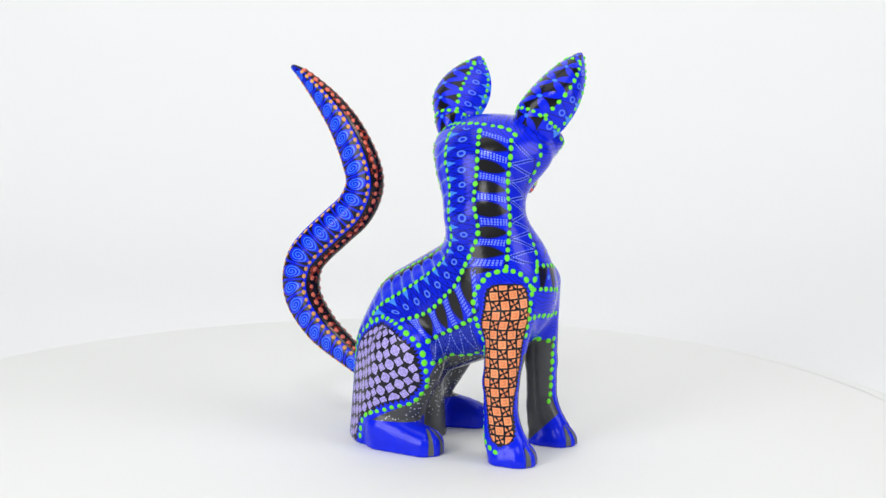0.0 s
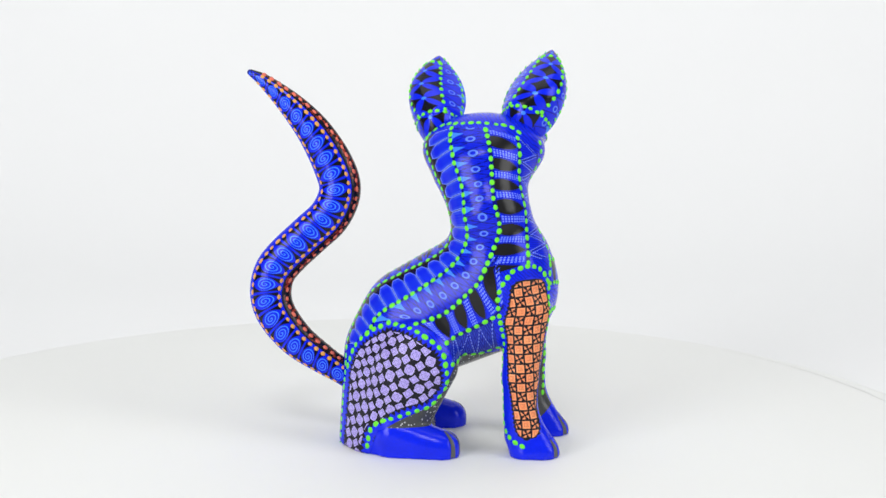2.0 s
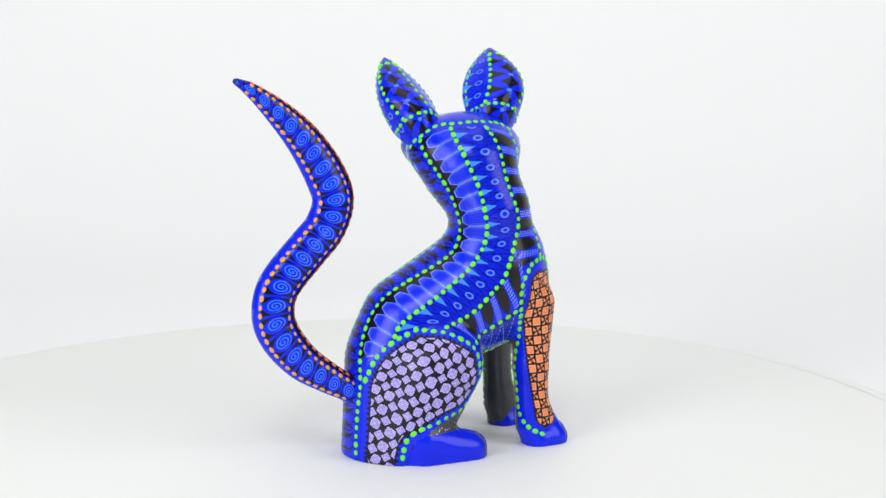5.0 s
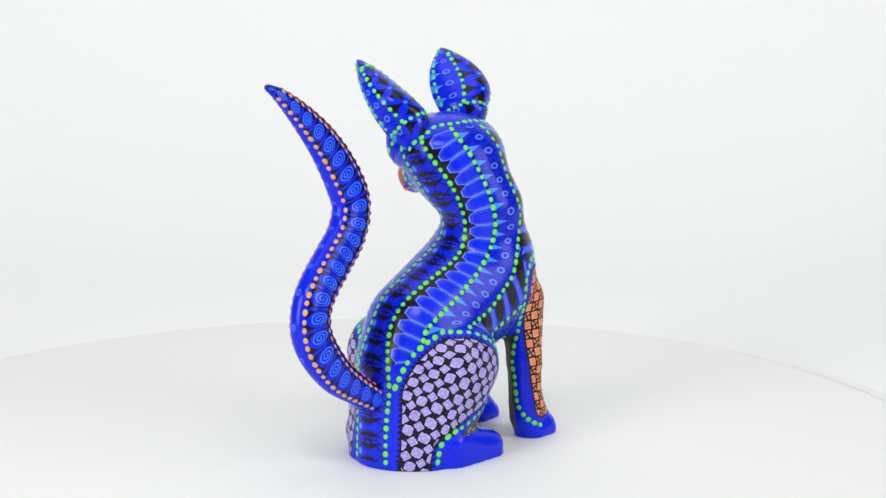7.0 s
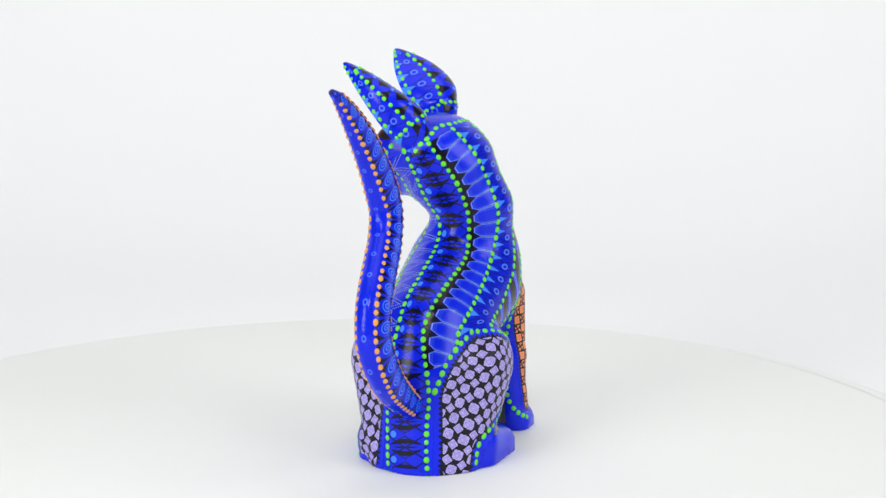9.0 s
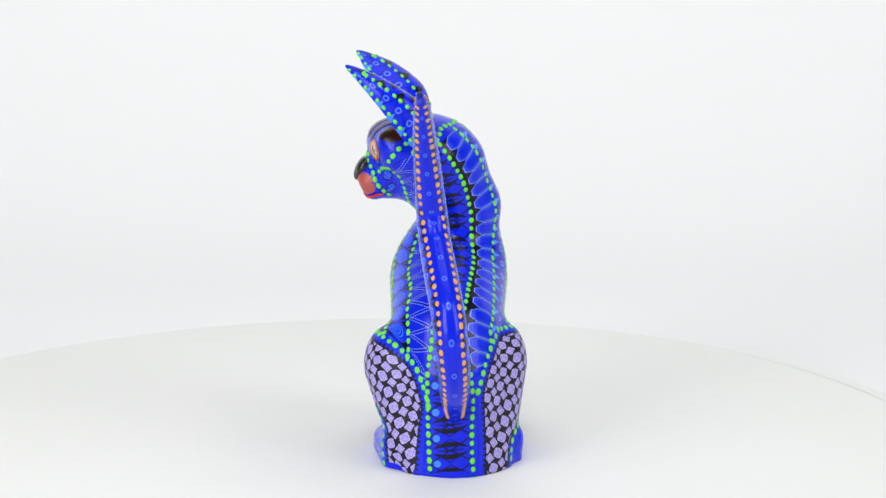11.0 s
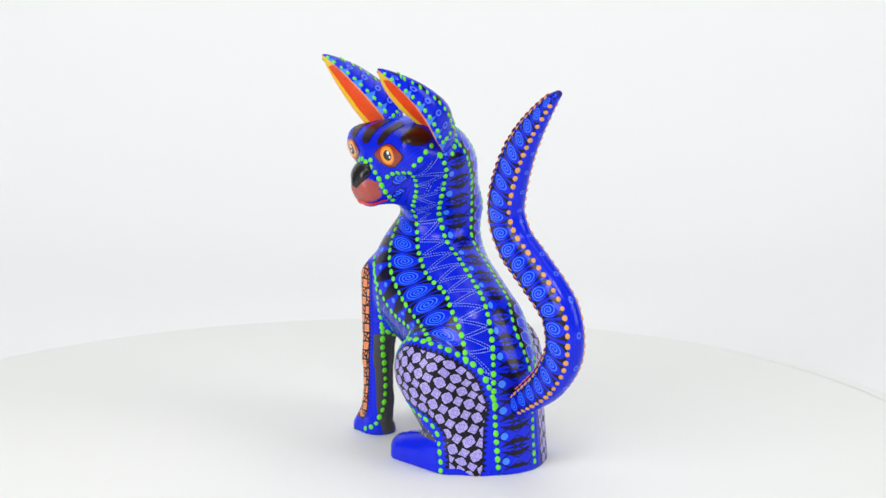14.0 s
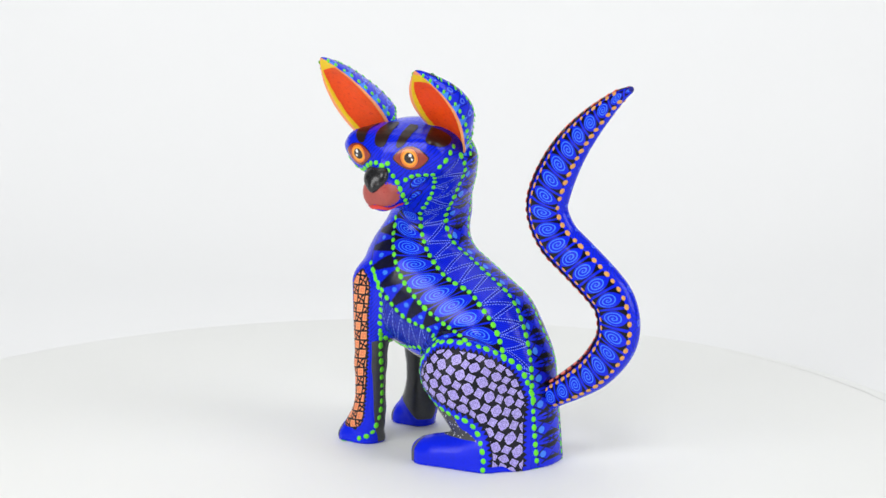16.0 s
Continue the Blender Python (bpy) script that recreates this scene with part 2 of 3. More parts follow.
def paint_ear():
    p = Paint("ear_paint", BLUE_C)
    s, a = p.uv()
    mid = p.lt(p.mag(p.sub(a, 88.0)), 38.0)
    u = p.mul(p.sub(p.fract(p.mul(s, 1 / 13.0)), 0.5), 2.0)
    v = p.mul(p.sub(a, 88.0), 1 / 36.0)
    th = p.m("ARCTAN2", v, u)
    petal = p.m("COSINE", p.mul(th, 4.0))
    r = p.length(u, v)
    p.lay(p.both(mid, p.gt(r, p.sub(0.76, p.mul(petal, 0.66)))), INK)
    p.lay(p.both(mid, p.lt(r, 0.16)), SKY)
    side = p.sub(1.0, mid)
    z = p.mul(p.sub(p.mag(p.sub(a, 88.0)), 38.0), 1 / 46.0)
    p.lay(p.both(side, p.lt(p.mag(p.sub(z, p.tri(p.mul(s, 1 / 10.0)))), 0.05)), DEEP)
    f = p.mag(p.sub(p.fract(p.mul(s, 1 / 10.0)), 0.5))
    p.lay(p.both(side, p.lt(p.sub(1.0, z), p.sub(0.36, p.mul(f, 1.6)))), SKY)
    rr = p.length(p.mul(p.sub(p.fract(p.mul(s, 1 / 10.0)), 0.5), 0.8), p.sub(z, 0.42))
    p.lay(p.both(side, p.lt(p.mag(p.sub(rr, 0.12)), 0.03)), (0.10, 0.22, 0.86))
    return p.done()


def paint_ear_inside():
    p = Paint("ear_inside_paint", (0.93, 0.085, 0.006), 0.42, 0.0)
    s, q = p.uv()
    p.lay(p.gt(p.noise(500, 3), 0.64), (0.82, 0.05, 0.006))
    m = p.mag(q)
    lip = p.add(0.76, p.mul(p.noise(120), 0.08))
    p.lay(p.either(p.gt(q, p.sub(lip, 0.06)), p.either(p.gt(m, lip), p.gt(s, 42.0))), (0.92, 0.62, 0.012))
    p.lay(p.either(p.gt(m, 0.86), p.gt(s, 49.0)), (0.95, 0.36, 0.16))
    return p.done()


def paint_eye():
    p = Paint("eye_paint", (0.30, 0.03, 0.012), 0.22, 0.6, 0.05)
    x, y = p.uv()
    r = p.length(p.mul(p.sub(x, 0.08), 1.72), p.mul(y, 1.1))
    p.lay(p.gt(p.uv("Flat")[0], 0.93), INK)
    p.lay(p.lt(r, 0.90), INK)
    p.lay(p.lt(r, 0.86), (0.80, 0.20, 0.02))
    p.lay(p.lt(r, 0.68), (0.90, 0.36, 0.03))
    p.lay(p.lt(r, 0.50), (0.02, 0.012, 0.01))
    p.lay(p.lt(p.length(p.mul(p.sub(x, 0.02), 1.65), p.sub(y, 0.24)), 0.15), (0.85, 0.85, 0.85))
    p.lay(p.lt(p.length(p.mul(p.add(x, 0.06), 1.65), p.add(y, 0.12)), 0.11), (0.85, 0.85, 0.85))
    return p.done()


def paint_muzzle():
    """Brownish red, stippled out into the blue at its rim."""
    p = Paint("muzzle_paint", (0.42, 0.085, 0.07), 0.34, 0.2)
    _, r = p.uv()
    p.lay(p.gt(p.noise(650, 2), 0.68), (0.34, 0.05, 0.05))
    p.lay(p.gt(p.add(p.mul(r, 0.16), p.noise(900, 1)), 0.42), BLUE_C)
    return p.done()


def plain(name, c, rough=0.36, coat=0.0):
    return Paint(name, c, rough, coat).done()


M_BODY = paint_body()
M_TONGUE, M_TRI, M_PILL, M_CROSS = paint_tongues(), paint_triangles(), paint_pills(), paint_crosses()
M_STITCH, M_SPIRAL, M_STEP, M_CHEVRON = paint_stitches(), paint_spirals(), paint_steps(), paint_chevrons()
M_LILAC = paint_stars("lilac_star_paint", (0.36, 0.29, 0.80), (0.58, 0.52, 0.90), 6.7, 22, (2.3, 2.5, 5.2))
M_ORANGE = paint_stars("orange_star_paint", (0.90, 0.24, 0.10), (0.95, 0.42, 0.18), 5.7, 5, (0.3, 1.3, 2.2), True)
M_CURL = paint_curl()
M_TAIL, M_EAR, M_EARIN, M_EYE = paint_tail(), paint_ear(), paint_ear_inside(), paint_eye()
M_GREEN = plain("green_dot_paint", (0.15, 0.76, 0.03), 0.4, 0.0)
M_AMBER = plain("orange_dot_paint", (0.76, 0.37, 0.09), 0.4, 0.0)
M_RED = plain("red_dot_paint", (0.80, 0.17, 0.11), 0.4, 0.0)
M_BROW = plain("brown_black_paint", (0.020, 0.008, 0.006), 0.3, 0.2)
M_NOSE = plain("nose_paint", (0.012, 0.012, 0.013), 0.26, 0.5)
M_MUZZLE = paint_muzzle()
M_LIP = plain("lip_paint", (0.70, 0.03, 0.02), 0.34, 0.3)
M_CLAW = plain("claw_paint", (0.10, 0.105, 0.11), 0.4, 0.2)


def part(name, bm, mat, parent=None, label="", smooth=True):
    me = bpy.data.meshes.new(name)
    bm.to_mesh(me)
    bm.free()
    if smooth:
        for p in me.polygons:
            p.use_smooth = True
    for m in (mat if isinstance(mat, (list, tuple)) else [mat]):
        me.materials.append(m)
    ob = new(name, me)
    if parent:
        ob.parent = parent
    if label:
        tagged(ob, label)
    return ob


# ---- the setting: sweep and round table ----
def sweep():
    bm = bmesh.new()
    prof = [(-2.2, -0.005), (0.55, -0.005)]
    R = 0.6
    for i in range(1, 13):
        a = i / 12 * math.pi / 2
        prof.append((0.55 + R * math.sin(a), -0.005 + R * (1 - math.cos(a))))
    prof += [(0.55 + R, 2.4)]
    cols = []
    for x in (-2.2, 2.2):
        cols.append([bm.verts.new((x, y, z)) for y, z in prof])
    for i in range(len(prof) - 1):
        bm.faces.new((cols[0][i], cols[1][i], cols[1][i + 1], cols[0][i + 1]))
    ob = part("backdrop", bm, WHITE)
    return tagged(ob, "seamless white paper sweep behind the round table", "backdrop", kind="structure")


sweep()


def lathe(prof, n=128):
    """A body of revolution from rows of radius and height."""
    bm = bmesh.new()
    rings = []
    for r, z in prof:
        rings.append([bm.verts.new((r * math.cos(2 * math.pi * k / n), r * math.sin(2 * math.pi * k / n), z)) for k in range(n)] if r else [bm.verts.new((0, 0, z))])
    for a, b in zip(rings, rings[1:]):
        for k in range(n):
            k2 = (k + 1) % n
            if len(a) == 1:
                bm.faces.new((a[0], b[k], b[k2]))
            elif len(b) == 1:
                bm.faces.new((a[k], b[0], a[k2]))
            else:
                bm.faces.new((a[k], b[k], b[k2], a[k2]))
    bmesh.ops.recalc_face_normals(bm, faces=bm.faces[:])
    return bm


def round_table():
    table = tagged(new("round_table"), "round white matt tabletop under the painted carving", "table")
    table.location = (-0.05, 0.0, 0)
    part("tabletop", lathe([(0.0, 0.0), (0.351, 0.0), (0.352, -0.0004), (0.352, -0.0048), (0.0, -0.0048)]), TABLE, table)
    part("edge_band", lathe([(0.3522, -0.0003), (0.358, -0.0012), (0.366, -0.0032), (0.372, -0.0047), (0.372, -0.0049), (0.3522, -0.0049)]), TABLE, table)
    return table


round_table()

# ---- the carving ----
OFF = 12.6
figurine = tagged(new("animal_figurine"), "blue hand-painted carved wooden coyote sitting on a white tabletop", "figurine")


def cone(p, a, b, ra, rb, sv=1.0):
    """Distance to a round cone; sv squeezes it sideways."""
    a, b = np.array(a, float), np.array(b, float)
    q = p - a
    q = q * np.array([1, 1 / sv, 1])
    d = (b - a) * np.array([1, 1 / sv, 1])
    h = np.clip((q @ d) / (d @ d), 0, 1)
    r = ra + (rb - ra) * h
    return (np.linalg.norm(q - h[..., None] * d, axis=-1) - r) * min(1.0, sv ** 0.5)


def ell(p, c, r, rz=0.0, rx=0.0):
    q = p - np.array(c, float)
    if rz or rx:
        q = q @ np.array(Euler((radians(rx), 0, radians(rz))).to_matrix())
    r = np.array(r, float)
    k0 = np.linalg.norm(q / r, axis=-1)
    k1 = np.linalg.norm(q / (r * r), axis=-1)
    return k0 * (k0 - 1) / np.maximum(k1, 1e-9)


def block(p, a, b, ra, rb, z):
    """A foot: upright walls up to z, then a rounded top."""
    q = p.copy()
    q[..., 2] = np.maximum(q[..., 2] - z, 0) * 1.15
    return cone(q, (*a, 0), (*b, 0), ra, rb)


def smin(a, b, k):
    h = np.clip(0.5 + 0.5 * (b - a) / k, 0, 1)
    return b + (a - b) * h - k * h * (1 - h)


# feet: end of the foot, its radius, height of its top, ways of the cuts
FEET = (((51, -40.5), 10.5, 12.5, (-40, 2, 42)), ((60, 8.5), 10.5, 12, (-42, -2, 40)), ((-9, -40), 11, 16.5, (-50, -6)), ((-4, 28), 10.6, 16.5, (6, 50)))


def toe_cuts():
    """Three points along each cut between two toes, and the way across it."""
    out = []
    for (x, y), r, h, ways in FEET:
        for w in ways:
            c, n = math.cos(radians(w)), math.sin(radians(w))
            at = lambda k, z: (x + c * k, y + n * k, z)
            out.append((at(r * 0.3, h + 0.6), at(r * 0.97, h * 0.55), at(r + 0.5, 0.0), (-n, c, 0)))
    return out


def carving(p):
    """Signed distance in millimetres of the carved body: x forward, y to its left, z up."""
    # torso, rump, neck
    d = cone(p, (22.9, -10.8, 97.4), (-24, -3.3, 73.6), 38.7, 34.8, 0.93)
    d = smin(d, cone(p, (-42.7, -3.2, 53.3), (-41.8, -5.5, -12), 26.2, 31.2), 14)
    neck = smin(cone(p, (15.4, -5.9, 165.4), (19.8, -18.4, 143.9), 28.2, 22.5), cone(p, (19.8, -18.4, 143.9), (26.3, -16.4, 119.2), 22.5, 25.4), 6)
    d = smin(d, neck, 13)
    # head, turned to its left, with brow, muzzle and bridge of the nose
    d = smin(d, ell(p, (16.6, 5, 178.6), (37, 27.5, 22.5)), 10)
    d = smin(d, ell(p, (23, 21.5, 184.5), (32.5, 17, 12.5)), 8)
    d = smin(d, ell(p, (20.5, 24, 178.5), (28.5, 12.5, 11.5)), 6)
    d = smin(d, cone(p, (19.5, 18, 166), (23, 34.6, 159.6), 18, 11.4), 6)
    d = smin(d, cone(p, (20.8, 28, 176), (23, 36, 168.5), 9, 6.5), 5)
    d = smin(d, cone(p, (-5.5, 29.5, 188), (43.5, 27.5, 188.5), 4.2, 4.6), 6)
    d = smin(d, ell(p, (-4, 22, 181), (11.5, 11.5, 12)), 6)
    for x in (1.5, 39.5):
        d = -smin(-d, ell(p, (x, 43, 178.5), (10.5, 7.5, 6.2)), 2.5)
    d = -smin(-d, cone(p, (24.2, 46.8, 164), (24.2, 45.6, 151), 1.0, 1.0), 1.8)
    chin = (p[..., 0] - 24.5) * 0.05 + (p[..., 1] - 46.4) * 0.88 - (p[..., 2] - 163.5) * 0.45
    d = -smin(-d, np.where(p[..., 2] > 146, -chin, 50.0), 2.5)
    # haunches, their backs filled out to the rump, and hind feet
    d = smin(d, cone(p, (-36, -20, 54), (-42, -14, -6), 18.5, 20.5), 8)
    d = smin(d, cone(p, (-36, 11.5, 54), (-42, 3.5, -6), 17.5, 19.5), 8)
    d = smin(d, cone(p, (-22, -37, 56.5), (-45, -28, -6), 23.2, 15.5, 0.62), 7)
    d = smin(d, cone(p, (-23.5, 27.2, 56.7), (-49, 16, -5), 24, 14, 0.76), 6)
    d = smin(d, block(p, (-36.5, -34.5), (-9, -40), 12.3, 11, 6), 3.5)
    d = smin(d, block(p, (-40, 25), (-4, 28), 11.9, 10.6, 6), 4)
    d = smin(d, cone(p, (-38, -36, 13), (-15, -39.5, 7.5), 11.5, 10), 3)
    d = smin(d, cone(p, (-42, 25.5, 13), (-11, 28, 7.5), 11.5, 10), 3)
    # forelegs
    d = smin(d, smin(cone(p, (41.4, -31.8, 86), (37.8, -37, 48), 14.3, 10.4), cone(p, (37.8, -37, 48), (38.5, -38, 12), 10.4, 10), 3), 5)
    d = smin(d, smin(cone(p, (45, 8.5, 100), (46, 12, 50), 13.5, 9.3), cone(p, (46, 12, 50), (47.2, 11, 12), 9.3, 9), 3), 5)
    d = smin(d, block(p, (42, -40), (51, -40.5), 10.5, 10.5, 3), 4)
    d = smin(d, block(p, (50, 9), (60, 8.5), 10.5, 10.5, 2), 4)
    d = smin(d, cone(p, (40, -38, 22), (49, -40, 8), 9, 8.5), 4)
    d = smin(d, cone(p, (48, 10.5, 22), (57, 9, 8), 8.5, 8.5), 4)
    # cuts between the toes
    for top, rim, foot, _ in toe_cuts():
        d = -smin(-d, np.minimum(cone(p, top, rim, 0.5, 1.0), cone(p, rim, foot, 1.0, 1.3)), 1.4)
    return np.maximum(d, -p[..., 2])


def surface_net(fn, lo, hi, h):
    ax = [np.arange(a, b + h, h) for a, b in zip(lo, hi)]
    shape = tuple(len(a) for a in ax)
    F = np.empty(shape, np.float32)
    for i in range(0, shape[0], 8):
        F[i:i + 8] = fn(np.stack(np.meshgrid(ax[0][i:i + 8], ax[1], ax[2], indexing="ij"), -1))
    n = tuple(s - 1 for s in shape)
    tot, cnt = np.zeros(n + (3,)), np.zeros(n)
    corner = [(a, b, c) for a in (0, 1) for b in (0, 1) for c in (0, 1)]
    sl = lambda o: tuple(slice(o[k], o[k] + n[k]) for k in range(3))
    for a in corner:
        for k in range(3):
            if a[k] == 0:
                b = tuple(a[j] + (j == k) for j in range(3))
                fa, fb = F[sl(a)], F[sl(b)]
                cross = (fa < 0) != (fb < 0)
                t = np.where(cross, fa / np.where(cross, fa - fb, 1), 0)
                for j in range(3):
                    tot[..., j] += cross * (a[j] + (t if j == k else 0))
                cnt += cross
    has = cnt > 0
    index = -np.ones(n, int)
    index[has] = np.arange(has.sum())
    verts = (np.argwhere(has) + tot[has] / cnt[has][:, None]) * h + np.array(lo)
    faces = []
    for k in range(3):
        i, j = (k + 1) % 3, (k + 2) % 3
        fa = F
        a = [slice(None)] * 3
        b = [slice(None)] * 3
        a[k], b[k] = slice(0, -1), slice(1, None)
        fa, fb = F[tuple(a)] < 0, F[tuple(b)] < 0
        e = np.argwhere(fa != fb)
        e = e[(e[:, i] > 0) & (e[:, j] > 0) & (e[:, i] < n[i]) & (e[:, j] < n[j])]
        flip = ~fa[tuple(e.T)]
        q = []
        for di, dj in ((1, 1), (0, 1), (0, 0), (1, 0)):
            c = e.copy()
            c[:, i] -= di
            c[:, j] -= dj
            q.append(index[tuple(c.T)])
        q = np.stack(q, 1)
        q[flip] = q[flip][:, ::-1]
        faces.append(q)
    return verts, np.concatenate(faces)


def settle(fn, v, steps=2):
    for _ in range(steps):
        f = fn(v)
        g = np.stack([fn(v + e) - fn(v - e) for e in np.eye(3) * 0.2], 1) / 0.4
        v = v - (f / np.maximum((g * g).sum(1), 0.2))[:, None] * g * 0.9
    return v


def mesh_from(name, verts, faces, mat):
    me = bpy.data.meshes.new(name)
    me.from_pydata([tuple(v) for v in verts], [], [tuple(int(i) for i in f) for f in faces])
    me.update()
    me.polygons.foreach_set("use_smooth", [True] * len(me.polygons))
    for m in (mat if isinstance(mat, (list, tuple)) else [mat]):
        me.materials.append(m)
    return new(name, me)


VERTS, FACES = surface_net(carving, (-80, -62, -2), (76, 60, 206), 1.25)
SAFE = VERTS[:, 2] > 2.0
VERTS[SAFE] = settle(carving, VERTS[SAFE])
body = mesh_from("body", (VERTS + [0, OFF, 0]) * MM, FACES, M_BODY)
body.parent = figurine
tagged(body, "sitting coyote body with turned head, glossy blue")


def body_zones():
    """Where the body is left charcoal grey: inner legs and underside."""
    x, y, z = VERTS.T
    g = np.stack([carving(VERTS + e) - carving(VERTS - e) for e in np.eye(3) * 0.4], 1)
    g /= np.linalg.norm(g, axis=1)[:, None] + 1e-9
    grey = -np.ones(len(VERTS))
    leg = (x > 26) & (z < 66)
    right, left = leg & (y < -16), leg & (y >= -16)
    grey[right] = np.minimum(y[right] + 37, (z[right] - 13 + np.clip(46 - x[right], -8, 8)) * 0.6)
    grey[left] = np.maximum(np.minimum(7.5 - y[left], (z[left] - 12 + np.clip(52 - x[left], -9, 9)) * 0.6), np.minimum(40.5 - x[left], z[left] - 1))
    under = (x <= 26) & (x > -40) & (z > 1)
    belly = -g[:, 2] * 10 - 3.5
    inner = np.minimum(np.minimum(np.where(z < 19, 17.5, 24) - np.abs(y + 5), x + 34), 48 - z)
    hollow = np.minimum(belly, np.minimum(60 - z, z - 14))
    grey[under] = np.maximum(hollow, inner)[under]
    for side, line in ((y < -20, ((-48, 17), (-31, 26), (-14, 34), (-8, 43), (0, 60))), (y > 12, ((-40, 20), (-34, 25), (-19, 31), (-8, 35), (-2, 45), (6, 60)))):
        top = np.interp(x, [q[0] for q in line], [q[1] for q in line])
        zone = side & (x < 8) & (x > -46)
        grey[zone] = np.maximum(grey[zone], np.minimum(top[zone] - 1.5 - z[zone], z[zone] - 18.5))
    for name, val in (("grey", grey), ("speck", np.where(under & (z > 16), grey, -1.0))):
        a = body.data.attributes.new(name, "FLOAT", "POINT")
        a.data.foreach_set("value", val.astype(np.float32))


body_zones()

TREE = BVHTree.FromPolygons([tuple(v) for v in VERTS], [tuple(int(i) for i in f) for f in FACES])


# ---- painted lines on the body: a few rows of x, y, z in millimetres each ----
LINES = {
    "spine_right": [(-18, 0, 186), (-18, -6, 178), (-10, -15, 162), (-5, -20, 146), (-3, -21, 136), (-12, -21, 118), (-36, -14, 103), (-54, -8, 88), (-61, -8, 75), (-68, -13, 47), (-69, -12, 30), (-70, -12, 10), (-70, -13, 0)],
    "spine_left": [(-18, 15, 181), (-19, 11, 173), (-13, 8, 164), (-1, 2, 144), (-9, -2, 122), (-26, 1, 111), (-44, 5, 99), (-57, 9, 79), (-64, 13, 47), (-65, 12, 21), (-66, 11, 1)],
    "shoulder": [(-3, -11, 193), (-4, -18, 187), (-2, -25, 177), (5, -32, 155), (7, -35, 133), (-2, -34, 115), (-22, -31, 99), (-46, -26, 83), (-51, -25, 75)],
    "flank": [(17, -19, 193), (19, -27, 183), (20, -31, 170), (21, -37, 154), (24, -39, 134), (14, -45, 109), (6, -43, 99), (-7, -40, 87), (-24, -39, 80)],
    "throat_right": [(36, -17, 188), (36, -23, 169), (37, -28, 153), (39, -31, 137), (41, -37, 124), (41, -39, 117)],
    "belly_upper": [(21, -45, 85), (7, -41, 77), (-7, -42, 69)],
    "belly_right": [(25, -30, 64), (11, -29, 60), (-4, -43, 57)],
    "leg_right": [(39, -49, 8), (33, -44, 12), (30, -39, 21), (29, -37, 36), (29, -36, 57), (27, -41, 75), (24, -46, 92), (25, -47, 102), (30, -45, 110), (33, -44, 113), (42, -39, 115), (50, -34, 111), (54, -31, 101), (56, -37, 89), (54, -38, 77)],
    "haunch_right": [(-53, -36, -1), (-52, -36, 9), (-48, -38, 18), (-31, -44, 27), (-17, -42, 32), (-14, -42, 35), (-8, -42, 44), (-8, -45, 56), (-10, -46, 66), (-20, -45, 74), (-38, -32, 79), (-41, -30, 78), (-51, -26, 73), (-60, -21, 64), (-66, -16, 49)],
    "haunch_left": [(-45, 39, 2), (-45, 39, 11), (-37, 36, 29), (-22, 36, 36), (-9, 36, 40), (-2, 36, 47), (-1, 36, 56), (-5, 39, 66), (-16, 38, 75), (-34, 34, 74), (-47, 23, 68), (-58, 18, 61), (-63, 14, 48), (-64, 12, 41)],
    "ribs_left": [(11, 12, 145), (13, 8, 137), (10, 10, 129), (4, 13, 120), (-9, 17, 109), (-25, 17, 101), (-35, 20, 93), (-43, 21, 84), (-47, 21, 75), (-50, 22, 66)],
    "side_left": [(32, 6, 140), (30, 11, 130), (24, 20, 118), (16, 24, 106), (2, 26, 93), (-13, 27, 84), (-31, 34, 77)],
    "breast_left": [(42, 17, 113), (31, 24, 100), (23, 25, 91), (11, 25, 83), (-14, 37, 76)],
    "leg_left": [(38, 21, 109), (31, 24, 93), (37, 16, 72), (38, 15, 55), (38, 13, 33), (40, 14, 18), (47, 16, 5), (62, 18, -0)],
    "belly_left": [(37, 16, 70), (33, 4, 63), (-2, 38, 63)],
    "crown": [(-23, 8, 182), (-20, 5, 186), (-16, 1, 189), (-12, -1, 192), (-7, -3, 195), (2, -10, 196), (11, -13, 197), (22, -14, 196), (31, -12, 194), (37, -13, 191)],
    "muzzle": [(38, 29, 173), (24, 40, 177), (14, 41, 172), (11, 38, 167), (9, 35, 159), (11, 27, 152)],
    "cheek": [(8, 34, 167), (4, 31, 170), (-2, 29, 172), (-6, 27, 173), (-5, 23, 167), (-1, 19, 159), (7, 15, 149)],
    "brow": [(-9, 27, 177), (-11, 25, 180), (-13, 23, 183), (-14, 19, 186)],
    "temple_right": [(50, -5, 184), (50, -6, 177), (48, -7, 171), (44, -8, 164)],
    "brow_patch_one": [(41, 17, 198), (33.5, 21, 198), (33.5, 36, 189), (39, 34, 189)],
    "brow_patch_two": [(26, 20, 198), (18.5, 23, 198), (19, 39, 188), (26, 38, 188)],
    "brow_patch_three": [(11.5, 22, 198), (6, 23, 197), (7.5, 37, 188), (12, 38, 188)],
    "brow_patch_four": [(0, 18, 197), (-12, 17, 191), (-10.5, 26, 186), (-3, 32, 189)],
    "chest": [(48, -20, 132), (53, -22, 124), (55, -26, 113), (54, -31, 104)],
    "chest_upper": [(55, -25, 116), (58, -16, 115), (58, 3, 112)],
    "chest_middle": [(55, -30, 103), (60, -21, 102), (60, -1, 98)],
    "chest_lower": [(56, -37, 87), (58, -21, 86), (57, 6, 82)],
    "cuff_left": [(49, -11, 69), (49, -1, 66), (54, 3, 65)],
    "shin_left": [(56, 7, 66), (55, 7, 52), (55, 6, 34), (54, 4, 27)],
}


